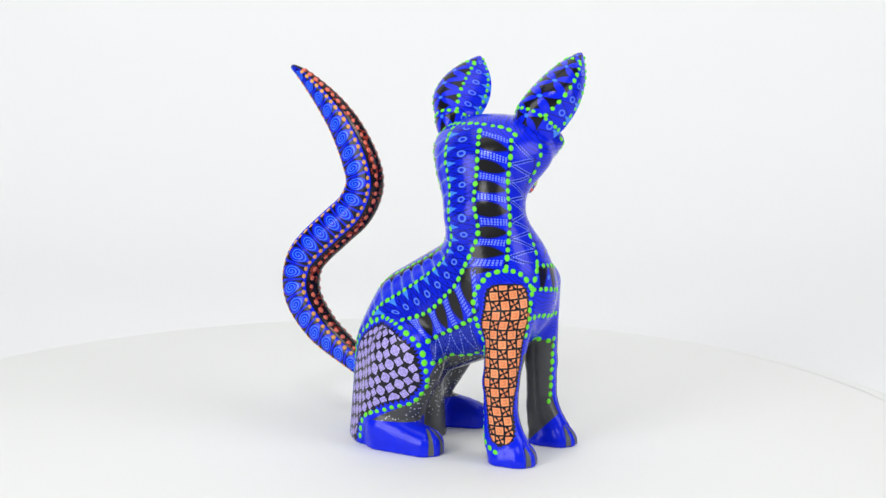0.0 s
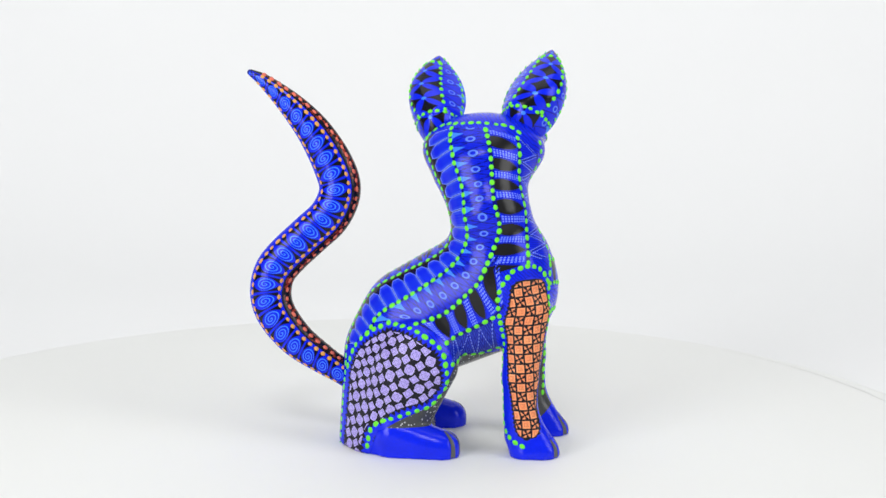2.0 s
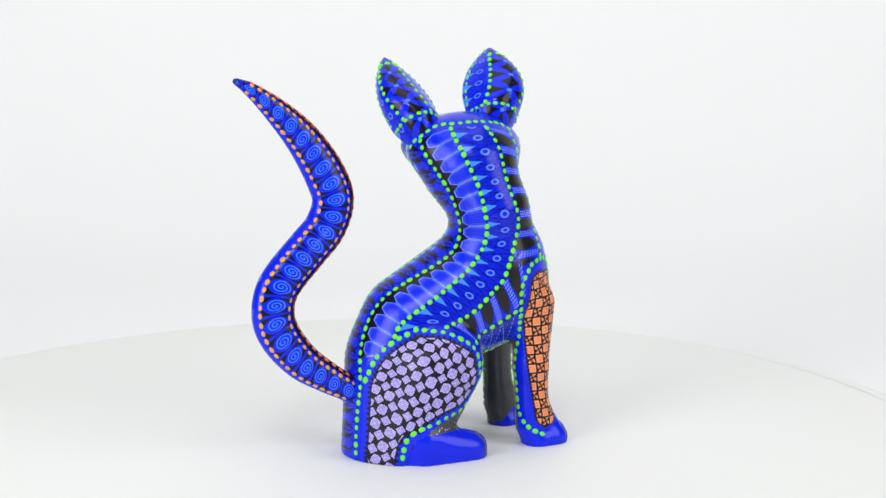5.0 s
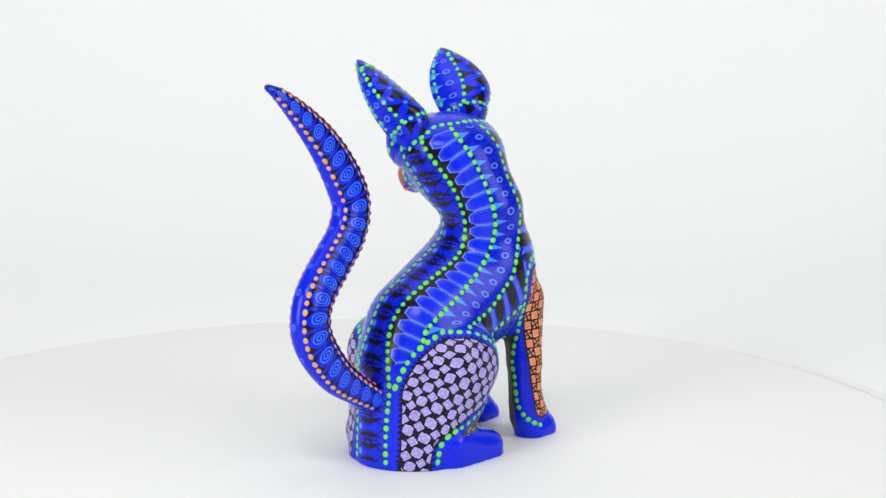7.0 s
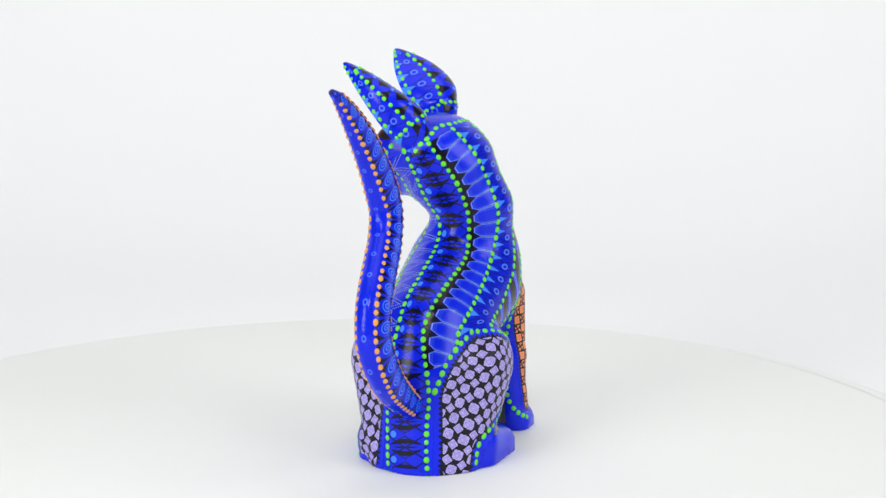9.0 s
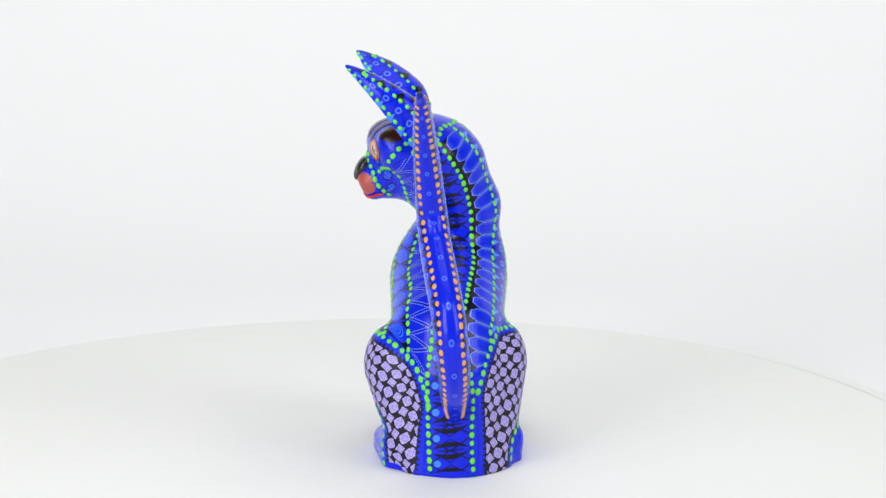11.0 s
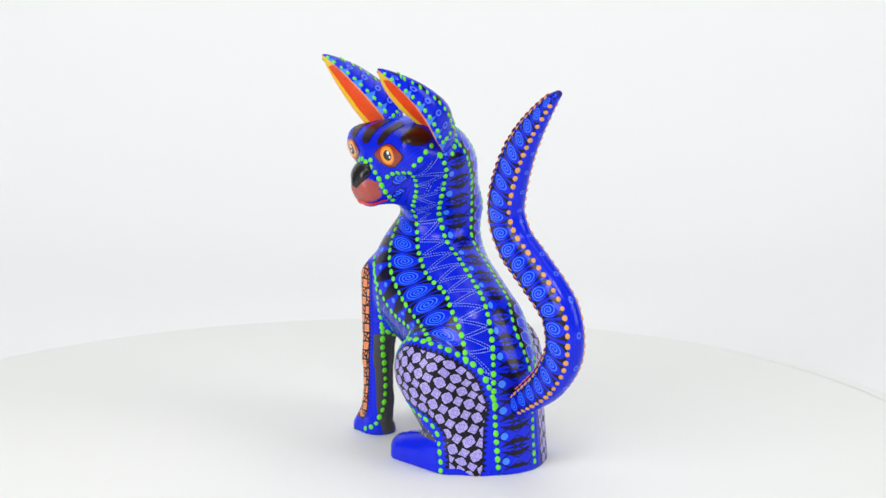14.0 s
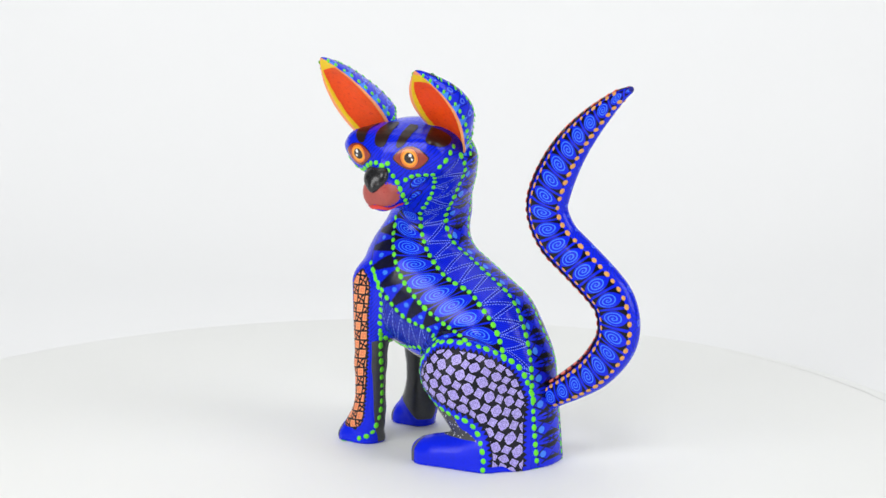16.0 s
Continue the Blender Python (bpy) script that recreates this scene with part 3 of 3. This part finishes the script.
def on_skin(p, lift=0.0):
    loc, nrm, _, _ = TREE.find_nearest(Vector(p))
    return np.array(loc) + np.array(nrm) * lift, np.array(nrm)


def from_hub(p, hub, lift=0.0):
    """The skin seen from outside along the way to a point within."""
    d = Vector(np.array(p, float) - np.array(hub, float)).normalized()
    loc, nrm, _, _ = TREE.ray_cast(Vector(hub) + d * 90, -d)
    if loc is None:
        return on_skin(p, lift)
    return np.array(loc) + np.array(nrm) * lift, np.array(nrm)


def add_dot(bm, p, n, t, r, long):
    """A small raised drop of paint."""
    t = t - n * (t @ n)
    t = t / (np.linalg.norm(t) + 1e-9)
    b = np.cross(n, t)
    rings = []
    for k, h in ((1.0, -0.05), (0.93, 0.22), (0.62, 0.42)):
        rings.append([bm.verts.new((p + t * r * long * k * math.cos(a) + b * r * k * math.sin(a) + n * h + [0, OFF, 0]) * MM)
                      for a in (2 * math.pi * i / 9 for i in range(9))])
    for u, v in zip(rings, rings[1:]):
        for i in range(9):
            bm.faces.new((u[i], u[(i + 1) % 9], v[(i + 1) % 9], v[i]))
    top = bm.verts.new((p + n * 0.5 + [0, OFF, 0]) * MM)
    for i in range(9):
        bm.faces.new((rings[-1][i], rings[-1][(i + 1) % 9], top))


def dot_row(pts, normals, step, r, mat, parent, name="dot_row", label=""):
    pts = np.array(pts)
    s = np.concatenate([[0], np.cumsum(np.linalg.norm(np.diff(pts, axis=0), axis=1))])
    bm = bmesh.new()
    n = max(2, int(s[-1] / step))
    for k in range(n + 1):
        at = min(max(s[-1] * k / n + random.uniform(-0.35, 0.35), 0), s[-1])
        i = min(int(np.searchsorted(s, at)), len(pts) - 1)
        j = max(i - 1, 0)
        f = 0 if s[i] == s[j] else (at - s[j]) / (s[i] - s[j])
        p = pts[j] + (pts[i] - pts[j]) * f
        t = pts[min(i + 1, len(pts) - 1)] - pts[j]
        add_dot(bm, p, np.array(normals[i]), t, r * random.uniform(0.86, 1.12), random.uniform(1.05, 1.3))
    return part(name, bm, mat, parent, label)


def skin_line(name, n=90):
    return spline(LINES[name], n)


def skin_dots(name, step=4.9, r=1.55):
    q = [on_skin(p) for p in skin_line(name, 120)]
    return dot_row([a for a, _ in q], [b for _, b in q], step, r, M_GREEN, body, label="row of raised bright green paint dots")


def uv_mesh(name, grid, uvs, mat, parent, label="", flat=None):
    """A sheet of paint from rows of points with their texture coordinates."""
    bm = bmesh.new()
    layer = bm.loops.layers.uv.new("UVMap")
    second = bm.loops.layers.uv.new("Flat") if flat else None
    vs = [[bm.verts.new((p + [0, OFF, 0]) * MM) for p in row] for row in grid]
    n = len(vs[0])
    for i in range(len(vs) - 1):
        for k in range(n - 1):
            q = ((i, k), (i, k + 1), (i + 1, k + 1), (i + 1, k))
            f = bm.faces.new([vs[a][b] for a, b in q])
            for lp, (a, b) in zip(f.loops, q):
                lp[layer].uv = uvs[a][b]
                if flat:
                    lp[second].uv = flat[a][b]
    return part(name, bm, mat, parent, label)


def across(A, b):
    """Points of the line b that lie square across from the rows of A, in even flow."""
    n = len(A)
    D = spline(b, 400)
    near = np.array([np.argmin(((D - q) ** 2).sum(1)) for q in A]) / 399.0
    near = np.maximum.accumulate(near)
    even = np.linspace(0, 1, n)
    t = 0.3 * even + 0.7 * near
    pull = np.clip(np.minimum(even, 1 - even) / 0.12, 0, 1)
    t = even + (t - even) * pull
    k = np.ones(15) / 15
    t = np.convolve(np.pad(t, 7, mode="edge"), k, mode="valid")
    t = np.maximum.accumulate(t)
    t = (t - t[0]) / (t[-1] - t[0])
    return np.stack([np.interp(t * 399, np.arange(400), D[:, j]) for j in range(3)], 1)


def band(a, b, mat, label, n=110, m=13, lift=0.14, name="painted_band"):
    """A painted band between two lines on the body."""
    A, B = spline(a, n), across(spline(a, n), b)
    mid = (A + B) / 2
    s = np.concatenate([[0], np.cumsum(np.linalg.norm(np.diff(mid, axis=0), axis=1))])
    grid, uvs = [], []
    for i in range(n):
        grid.append([on_skin(A[i] + (B[i] - A[i]) * k / (m - 1), lift)[0] for k in range(m)])
        uvs.append([(s[i], k / (m - 1)) for k in range(m)])
    ob = uv_mesh(name, grid, uvs, mat, body, label)
    return ob


def ladder(a, b, axis, n=80, m=15, lift=0.25):
    """A long star patch between two edges that meet at both ends."""
    A, B = spline(a, n), spline(b, n)
    mid = (A + B) / 2
    s = np.concatenate([[0], np.cumsum(np.linalg.norm(np.diff(mid, axis=0), axis=1))])
    grid, uvs, flat = [], [], []
    for i in range(n):
        row = [from_hub(A[i] + (B[i] - A[i]) * k / (m - 1), (axis[0], axis[1], mid[i][2]), lift)[0] for k in range(m)]
        run = np.concatenate([[0], np.cumsum(np.linalg.norm(np.diff(np.array(row), axis=0), axis=1))])
        grid.append(row)
        uvs.append([(s[i] / 2.6, -min(r, run[-1] - r, s[i] * 0.8, (s[-1] - s[i]) * 0.8)) for r in run])
        flat.append([(r - run[-1] / 2, -s[i]) for r in run])
    return uv_mesh("star_patch", grid, uvs, M_ORANGE, body, "orange squares and pinwheels on black", flat)


def patch(name, loop, mat, parent, label="", grow=0.0, rings=14, n=72, lift=0.2, tooth=3.2, core=None, hub=None):
    """A painted patch inside a closed line; its coordinates are tooth number and millimetres from the rim."""
    P = spline(list(loop) + [loop[0]], n + 1)
    c = np.array(core, float) if core is not None else P[:-1].mean(0)
    if grow:
        P = P + (P - c) / np.linalg.norm(P - c, axis=1)[:, None] * grow
    s = np.concatenate([[0], np.cumsum(np.linalg.norm(np.diff(P, axis=0), axis=1))]) / tooth
    s *= round(s[-1]) / s[-1]
    grid, uvs = [], []
    for k in range(rings + 1):
        f = (k / rings) ** 0.8
        row = [(from_hub(c + (q - c) * max(f, 0.004), hub, lift) if hub else on_skin(c + (q - c) * max(f, 0.004), lift))[0] for q in P]
        grid.append(row)
    edge = np.array(grid[-1])
    way = np.gradient(edge, axis=0)
    keep = (edge[:, 2] > 8) | (np.abs(way[:, 2]) > 0.6 * np.linalg.norm(way, axis=1))
    for row in grid:
        gap = np.linalg.norm(np.array(row)[:, None] - edge[None], axis=2) + np.where(keep, 0, 99)[None]
        near = gap.argmin(1)
        uvs.append([(s[j], -gap[i, j]) for i, j in enumerate(near)])
    _, n0 = on_skin(c)
    east = np.cross([0, 0, 1.0], n0)
    east = east / np.linalg.norm(east) * (1 if n0[1] < 0 else -1)
    north = np.cross(n0, east)
    north = north if north[2] > 0 else -north
    flat, run = [], np.zeros(len(P))
    way = np.array([math.atan2((q - c) @ north, (q - c) @ east) for q in P])
    for k, row in enumerate(grid):
        if k:
            run = run + np.linalg.norm(np.array(row) - np.array(grid[k - 1]), axis=1)
        flat.append([(r * math.cos(a), r * math.sin(a)) for r, a in zip(run, way)])
    return uv_mesh(name, grid, uvs, mat, parent, label, flat)


def spline(pts, n):
    """Catmull-Rom through the rows of pts, resampled to n even steps."""
    P = np.array(pts, float)
    P = np.vstack([2 * P[0] - P[1], P, 2 * P[-1] - P[-2]])
    out = []
    for i in range(1, len(P) - 2):
        t = np.linspace(0, 1, 24, endpoint=False)[:, None]
        a, b, c, d = P[i - 1:i + 3]
        out.append(0.5 * (2 * b + (c - a) * t + (2 * a - 5 * b + 4 * c - d) * t ** 2 + (3 * b - a - 3 * c + d) * t ** 3))
    out = np.vstack(out + [P[-2][None]])
    s = np.concatenate([[0], np.cumsum(np.linalg.norm(np.diff(out[:, :3], axis=0), axis=1))])
    u = np.linspace(0, s[-1], n)
    return np.stack([np.interp(u, s, out[:, k]) for k in range(out.shape[1])], 1)


# ---- tail: rows of x, y, z, half width in its plane, half thickness ----
TAIL = [(-60, -2.5, 34, 6, 6), (-71, -2, 42, 6.8, 6.5), (-84, 0, 50, 8, 7.5), (-99, 2, 61, 9.5, 8.3), (-111, 4, 76, 10.6, 8.8), (-115, 6, 89, 11, 9),
        (-112.5, 7, 102.5, 11, 9), (-104.5, 8, 113, 11, 9), (-90.5, 9, 126, 11, 9), (-78, 10, 138, 11, 8.8), (-72, 11, 153, 11, 8.5), (-76, 13, 168, 10.8, 8),
        (-86.8, 16, 187, 9.3, 7), (-100.6, 19, 203.2, 7, 5.6), (-117, 22, 218, 3.8, 3.6), (-126.5, 24, 224, 1.7, 1.8)]
TL = spline(TAIL, 150)
TL[:, 3] *= 1.17
TL[:, 4] *= 1.03


def tail_frame(i):
    a, b = TL[max(i - 1, 0), :3], TL[min(i + 1, len(TL) - 1), :3]
    t = (b - a) / np.linalg.norm(b - a)
    side = np.array([0.1, 1.0, 0.0])
    side = side - t * (side @ t)
    side /= np.linalg.norm(side)
    front = np.cross(t, side)
    return t, side, -front


def tail_point(i, ang, lift=0.0):
    """A point of the tail's skin: ang 0 faces the body, 90 the left side, 180 backwards."""
    t, side, front = tail_frame(i)
    c, s = math.cos(radians(ang)), math.sin(radians(ang))
    return TL[i, :3] + front * 0.05 * TL[i, 3] + (TL[i, 3] + lift) * c * front + (TL[i, 4] + lift) * s * side


def tail():
    n = 48
    run = np.concatenate([[0], np.cumsum(np.linalg.norm(np.diff(TL[:, :3], axis=0), axis=1))])
    grid = [[tail_point(i, 360 * k / n) for k in range(n + 1)] for i in range(len(TL))]
    grid.append([TL[-1, :3] + np.array([-0.9, 0.1, 0.9])] * (n + 1))
    uvs = [[(run[min(i, len(TL) - 1)], 360 * k / n) for k in range(n + 1)] for i in range(len(grid))]
    ob = uv_mesh("tail", grid, uvs, M_TAIL, figurine, "S-curved blue tail with spirals and orange dots")
    for ang, mat, lab, step, r in ((58, M_AMBER, "row of raised orange paint dots", 5.0, 1.3), (-58, M_AMBER, "row of raised orange paint dots", 5.0, 1.3),
                                   (142, M_AMBER, "row of raised orange paint dots", 5.2, 1.45), (-142, M_AMBER, "row of raised orange paint dots", 5.2, 1.45),
                                   (30, M_RED, "row of raised red paint dots", 5.2, 1.5), (-30, M_RED, "row of raised red paint dots", 5.4, 1.45)):
        pts, nrm = [], []
        for i in range(8, len(TL) - 5):
            q = tail_point(i, ang)
            d = q - TL[i, :3]
            pts.append(q)
            nrm.append(d / np.linalg.norm(d))
        dot_row(pts, nrm, step, r, mat, ob, label=lab)
    tip = bmesh.new()
    bmesh.ops.create_uvsphere(tip, u_segments=14, v_segments=8, radius=1.8 * MM)
    bmesh.ops.translate(tip, vec=Vector((TL[-1, :3] + [0, OFF, 0]) * MM), verts=tip.verts)
    part("tip", tip, plain("tail_tip_paint", (0.012, 0.014, 0.20)), ob, "dark rounded tail tip")
    return ob


tail()


# ---- ears ----
def ear_frame(base_in, base_out, tip, fat=1.0, curl=0.0, slim=1.0, lean=6.0):
    bi, bo, tp = (np.array(q, float) for q in (base_in, base_out, tip))
    mid = (bi + bo) / 2
    axis = tp - mid
    L = np.linalg.norm(axis)
    axis /= L
    wide = bo - bi
    wide -= axis * (wide @ axis)
    wide /= np.linalg.norm(wide)
    nrm = np.cross(axis, wide)
    if nrm[1] < 0:
        nrm = -nrm
    return mid, axis, L, wide, nrm, fat, curl, slim, lean


EAR_ROWS = spline([(-0.34, 6, 6), (-0.12, 14, 12.5), (0.15, 17.5, 15), (0.4, 17, 13.5), (0.65, 13, 10), (0.85, 7, 5.4), (0.96, 2.8, 2.4), (1.0, 0.7, 0.8)], 240)
EAR_S = np.stack([np.linspace(-0.34, 1.0, 44)] + [np.interp(np.linspace(-0.34, 1.0, 44), EAR_ROWS[:, 0], EAR_ROWS[:, k]) for k in (1, 2)], 1)


def ear_point(fr, i, ang, lift=0.0):
    mid, axis, L, wide, nrm, fat, curl, slim, lean = fr
    s, w, d = EAR_S[i]
    d, w = d * fat, w * slim
    mid = mid - nrm * curl * math.cos(radians(ang)) * math.sin(math.pi * min(1, max(0, s)))
    a = radians(ang)
    return mid + axis * L * s + wide * ((w + lift) * math.cos(a) + lean * math.sin(a) * math.sin(math.pi * min(1, max(0, s)) ** 0.8)) - nrm * (d + lift) * math.sin(a) * (0.85 + 0.15 * math.sin(a))


def ear(fr, label, way=1):
    mid, axis, L, wide, nrm, fat, curl, slim, lean = fr
    n = 26
    rows = len(EAR_S)
    back = [[ear_point(fr, i, 180 * k / n) for k in range(n + 1)] for i in range(rows)]
    ob = uv_mesh("ear", back, [[(EAR_S[i, 0] * L, 180 * k / n) for k in range(n + 1)] for i in range(rows)], M_EAR, figurine, label)
    hollow, uvs = [], []
    for i in range(rows):
        s, w, d = EAR_S[i]
        w = w * slim
        c = mid + axis * L * s
        row, ur = [], []
        for k in range(n + 1):
            q = 1 - 2 * k / n
            deep = 0.0 if abs(q) > 0.8 else (1 - (q / 0.8) ** 2) ** 0.7
            row.append(c + wide * w * q - nrm * curl * q * math.sin(math.pi * min(1, max(0, s))) - nrm * d * 0.42 * deep * min(1, max(0.0, (1 - s) * 3)))
            ur.append((s * L, q * way))
        hollow.append(row)
        uvs.append(ur)
    uv_mesh("inside", hollow, uvs, M_EARIN, ob, "red hollow with yellow and peach rim")
    for ang, lo, hi, r in ((10, 9, 42, 1.2), (170, 9, 42, 1.2), (50, 10, 37, 1.35), (126, 10, 37, 1.35)):
        pts, nm = [], []
        for i in range(lo, hi):
            q = ear_point(fr, i, ang)
            o = ear_point(fr, i, ang, 1.0) - q
            pts.append(q)
            nm.append(o / np.linalg.norm(o))
        dot_row(pts, nm, 5.0, r, M_GREEN, ob, label="row of raised bright green paint dots")
    for i in (9, 37):
        pts, nm = [], []
        for a in range(20 if i < 20 else 55, 161 if i < 20 else 126, 4):
            q = ear_point(fr, i, a)
            o = ear_point(fr, i, a, 1.0) - q
            pts.append(q)
            nm.append(o / np.linalg.norm(o))
        dot_row(pts, nm, 4.2, 1.3, M_GREEN, ob, label="row of raised bright green paint dots")
    return ob


ear(ear_frame((6.5, 14.5, 198.6), (-26.6, 21.8, 188), (-10.5, 54.2, 231.7), 1.27, 3.0, 0.92, 5.0), "left ear, blue outside and red inside", -1)
ear(ear_frame((27.5, 21.2, 200.8), (59.5, 10.5, 192), (59.7, 42.3, 236), 1.45, 1.0, 1.03, 6.0), "right ear, blue outside and red inside")

# ---- painted bands, patches and dots of the body ----
X = LINES
band(X["spine_right"], X["spine_left"], M_CROSS, "black and blue lens-shaped figures down the spine", n=150)
band(X["spine_right"][:9] + [(-65, -10.5, 61)], X["shoulder"] + [(-60, -20, 63.5)], M_TONGUE, "overlapping blue tongues on black")
band(X["shoulder"], X["flank"], M_TRI, "light blue triangles and rings on blue")
band(X["flank"][:6], X["throat_right"], M_PILL, "black rounded bars on blue", n=70)
band([(24, -40, 122)] + X["flank"][5:], [(27, -43, 92)] + X["belly_upper"], M_PILL, "black rounded bars on blue", n=60)
band(X["belly_upper"], X["belly_right"], M_CHEVRON, "dotted chevrons on dark blue", n=40)
band(X["spine_left"][:9] + [(-62, 15, 56)], X["ribs_left"], M_STITCH, "dotted light blue zigzag on blue")
band(X["ribs_left"], [(22, 13, 148)] + X["side_left"], M_SPIRAL, "blue leaves with light spirals on black")
band(X["side_left"], [(45, 2, 136)] + X["breast_left"], M_STEP, "black stepped zigzag on blue", n=70)
band(X["breast_left"][1:], [(33, 17, 72), (22, 14, 66), (-4, 38, 62)], M_CHEVRON, "dotted chevrons on dark blue", n=50)
band(X["throat_right"], [(49, -10, 178), (49, -10, 165), (46, -14, 150), (49, -16, 136), (53, -20, 126), (54, -24, 118)], M_STITCH, "dotted light blue zigzag on blue", n=60)
band(X["spine_left"][:4], X["cheek"][3:] + [(11, 12, 145)], M_STITCH, "dotted light blue zigzag on blue", n=50)
band(X["chest_upper"], X["chest_middle"], M_STEP, "black stepped zigzag on blue", n=40)
patch("star_patch", X["haunch_right"] + [(-68, -16, 34), (-68, -16, 16), (-69, -17, 1), (-60, -31, 0.6)], M_LILAC, body, "lilac squares and stars on black", core=(-36, -40, 48), hub=(-38, -8, 46), n=440, rings=24)
patch("star_patch", X["haunch_left"] + [(-64, 14, 28), (-64, 15, 14), (-63, 17, 1), (-54, 31, 0.6)], M_LILAC, body, "lilac squares and stars on black", core=(-34, 34, 48), hub=(-38, 2, 46), n=440, rings=24)
ladder([(43, -41, 109), (32, -45, 105), (29, -46, 93), (28, -41, 74), (30, -44, 47), (33, -45, 27), (35, -46, 16), (41, -48, 11)],
       [(43, -41, 109), (52, -34, 105), (55, -33, 95), (53, -38, 76), (50, -38, 55), (48, -41, 35), (49, -42, 23), (48, -45, 15), (41, -48, 11)], (40, -34))
ladder([(47, 18, 111), (39, 22, 102), (41, 20, 81), (42, 19, 56), (44, 18, 31), (46, 17, 15), (52, 17, 8)],
       [(47, 18, 111), (54, 19, 101), (55, 16, 79), (55, 14, 54), (55, 13, 32), (59, 11, 13), (52, 17, 8)], (46.5, 6))
for k in ("brow_patch_one", "brow_patch_two", "brow_patch_three", "brow_patch_four"):
    patch("brow_patch", X[k], M_BROW, body, "brownish black patch on the forehead", rings=8, n=40, lift=0.35, hub=(20.4, 12, 176))
for k in ("spine_right", "spine_left", "shoulder", "flank", "throat_right", "belly_upper", "belly_right", "ribs_left", "side_left", "breast_left",
          "leg_right", "leg_left", "crown", "temple_right", "chest", "chest_upper", "chest_middle", "chest_lower", "cuff_left", "shin_left", "belly_left"):
    skin_dots(k)
for k in ("haunch_right", "haunch_left"):
    skin_dots(k, 5.4, 1.75)
for k in ("muzzle", "cheek", "brow"):
    skin_dots(k, 4.4, 1.5)


for c in ((0.5, 31, 164.5), (5, 28, 155.5)):
    patch("cheek_patch", [(c[0] + 6.6 * math.cos(a), c[1], c[2] + 4.3 * math.sin(a)) for a in (2 * math.pi * i / 10 for i in range(10))], M_CURL, body, "light blue spiral on the cheek", rings=6, n=36, lift=0.12)


def mirrored(name):
    """The same line on the other side of the face."""
    return [(40.6 - x, y, z) for x, y, z in LINES[name]]


for k in ("muzzle", "cheek", "brow"):
    LINES[k + "_far"] = mirrored(k)[1:] if k == "muzzle" else mirrored(k)
    skin_dots(k + "_far", 4.4, 1.5)


# ---- face ----
def eye(c, inner, w, h):
    c, n = on_skin(c)
    x = np.array(inner, float)
    x = x - n * (x @ n)
    x /= np.linalg.norm(x)
    y = np.cross(n, x)
    if y[2] < 0:
        y = -y
    grid, uvs = [], []
    for k in range(11):
        f = max(k / 10, 0.01)
        row, ur = [], []
        for i in range(41):
            a = 2 * math.pi * i / 40
            ex, ey = math.cos(a) * f, math.sin(a) * f * (1 - 0.48 * abs(math.cos(a)) ** 2)
            q, m = on_skin(c + x * ex * w + y * ey * h, 0.25 + 0.6 * (1 - f * f))
            row.append(q)
            ur.append((ex, ey))
        grid.append(row)
        uvs.append(ur)
    rim = [[(max(k / 10, 0.01), i / 40) for i in range(41)] for k in range(11)]
    return uv_mesh("eye", grid, uvs, M_EYE, body, flat=rim, label="orange-ringed painted eye with dark pupil")


eye((3.2, 36.3, 180.4), (1, 0.4, -0.08), 11, 7.2)
eye((39, 35.5, 181.3), (-1, 0.4, -0.08), 11, 7.2)


def nose():
    bm = bmesh.new()
    bmesh.ops.create_uvsphere(bm, u_segments=28, v_segments=18, radius=1)
    for v in bm.verts:
        x, y, z = v.co
        wide = 1.0 + 0.10 * z - 0.30 * max(-z, 0) ** 2
        z = min(z, 0.72) if z > 0 else z
        for sx in (-1, 1):
            d = math.hypot(x - 0.5 * sx, z + 0.35)
            if y > 0:
                y -= 0.22 * math.exp(-(d / 0.22) ** 2)
        v.co = ((23.6 + x * 7.9 * wide + y * 0.6) * MM, (41.2 + y * 5.0 - z * 3.4 - x * 0.9 + OFF) * MM, (168.6 + z * 8.4 - y * 0.4) * MM)
    return part("nose", bm, M_NOSE, body, "glossy black nose")


nose()
patch("muzzle_patch", [(23.6 + dx - (y - 46) * 0.1, y - 2.2 - dx * 0.12, z) for dx, y, z in ((-12, 37, 164), (-8, 44, 167), (0, 48, 168), (8, 44, 167), (12, 37, 164), (12.4, 35, 156), (8.5, 42, 151), (0, 46, 150), (-8.5, 42, 151), (-12.4, 35, 156))],
      M_MUZZLE, body, "brownish red painted muzzle fading into blue", rings=12, n=60, lift=0.3, core=(23.6, 45.8, 159), hub=(22, 27, 160))
band([(10, 31, 153), (15.5, 38.5, 152.2), (23.6, 44, 151.4), (31, 36.5, 152.2), (35, 28, 153)], [(10.5, 31, 150.8), (16, 37.5, 149.6), (23.6, 42, 148.6), (30.5, 35.5, 149.6), (34.5, 28, 150.8)],
     M_LIP, "bright red mouth line", n=40, m=5, lift=0.75, name="mouth")
# grey paint in the cuts between the toes
for top, rim, foot, side in toe_cuts():
    rows = [np.array(q) for q in (top, rim, foot)]
    rows[2] = rows[2] + [0, 0, 0.6]
    wide = [np.array(side) * k for k in (0.5, 1.3, 1.7)]
    band([q - w for q, w in zip(rows, wide)], [q + w for q, w in zip(rows, wide)], M_CLAW, "grey painted claw", n=16, m=5, lift=0.2, name="claw")


# ---- what moves ----
def motions():
    rows = []
    for k in range(17):
        rows.append((float(k), pose(0, 0, 0, 0, 0, -22 + 10.9546 * k - 0.009646 * k * k)))
    walk(figurine, rows)


motions()
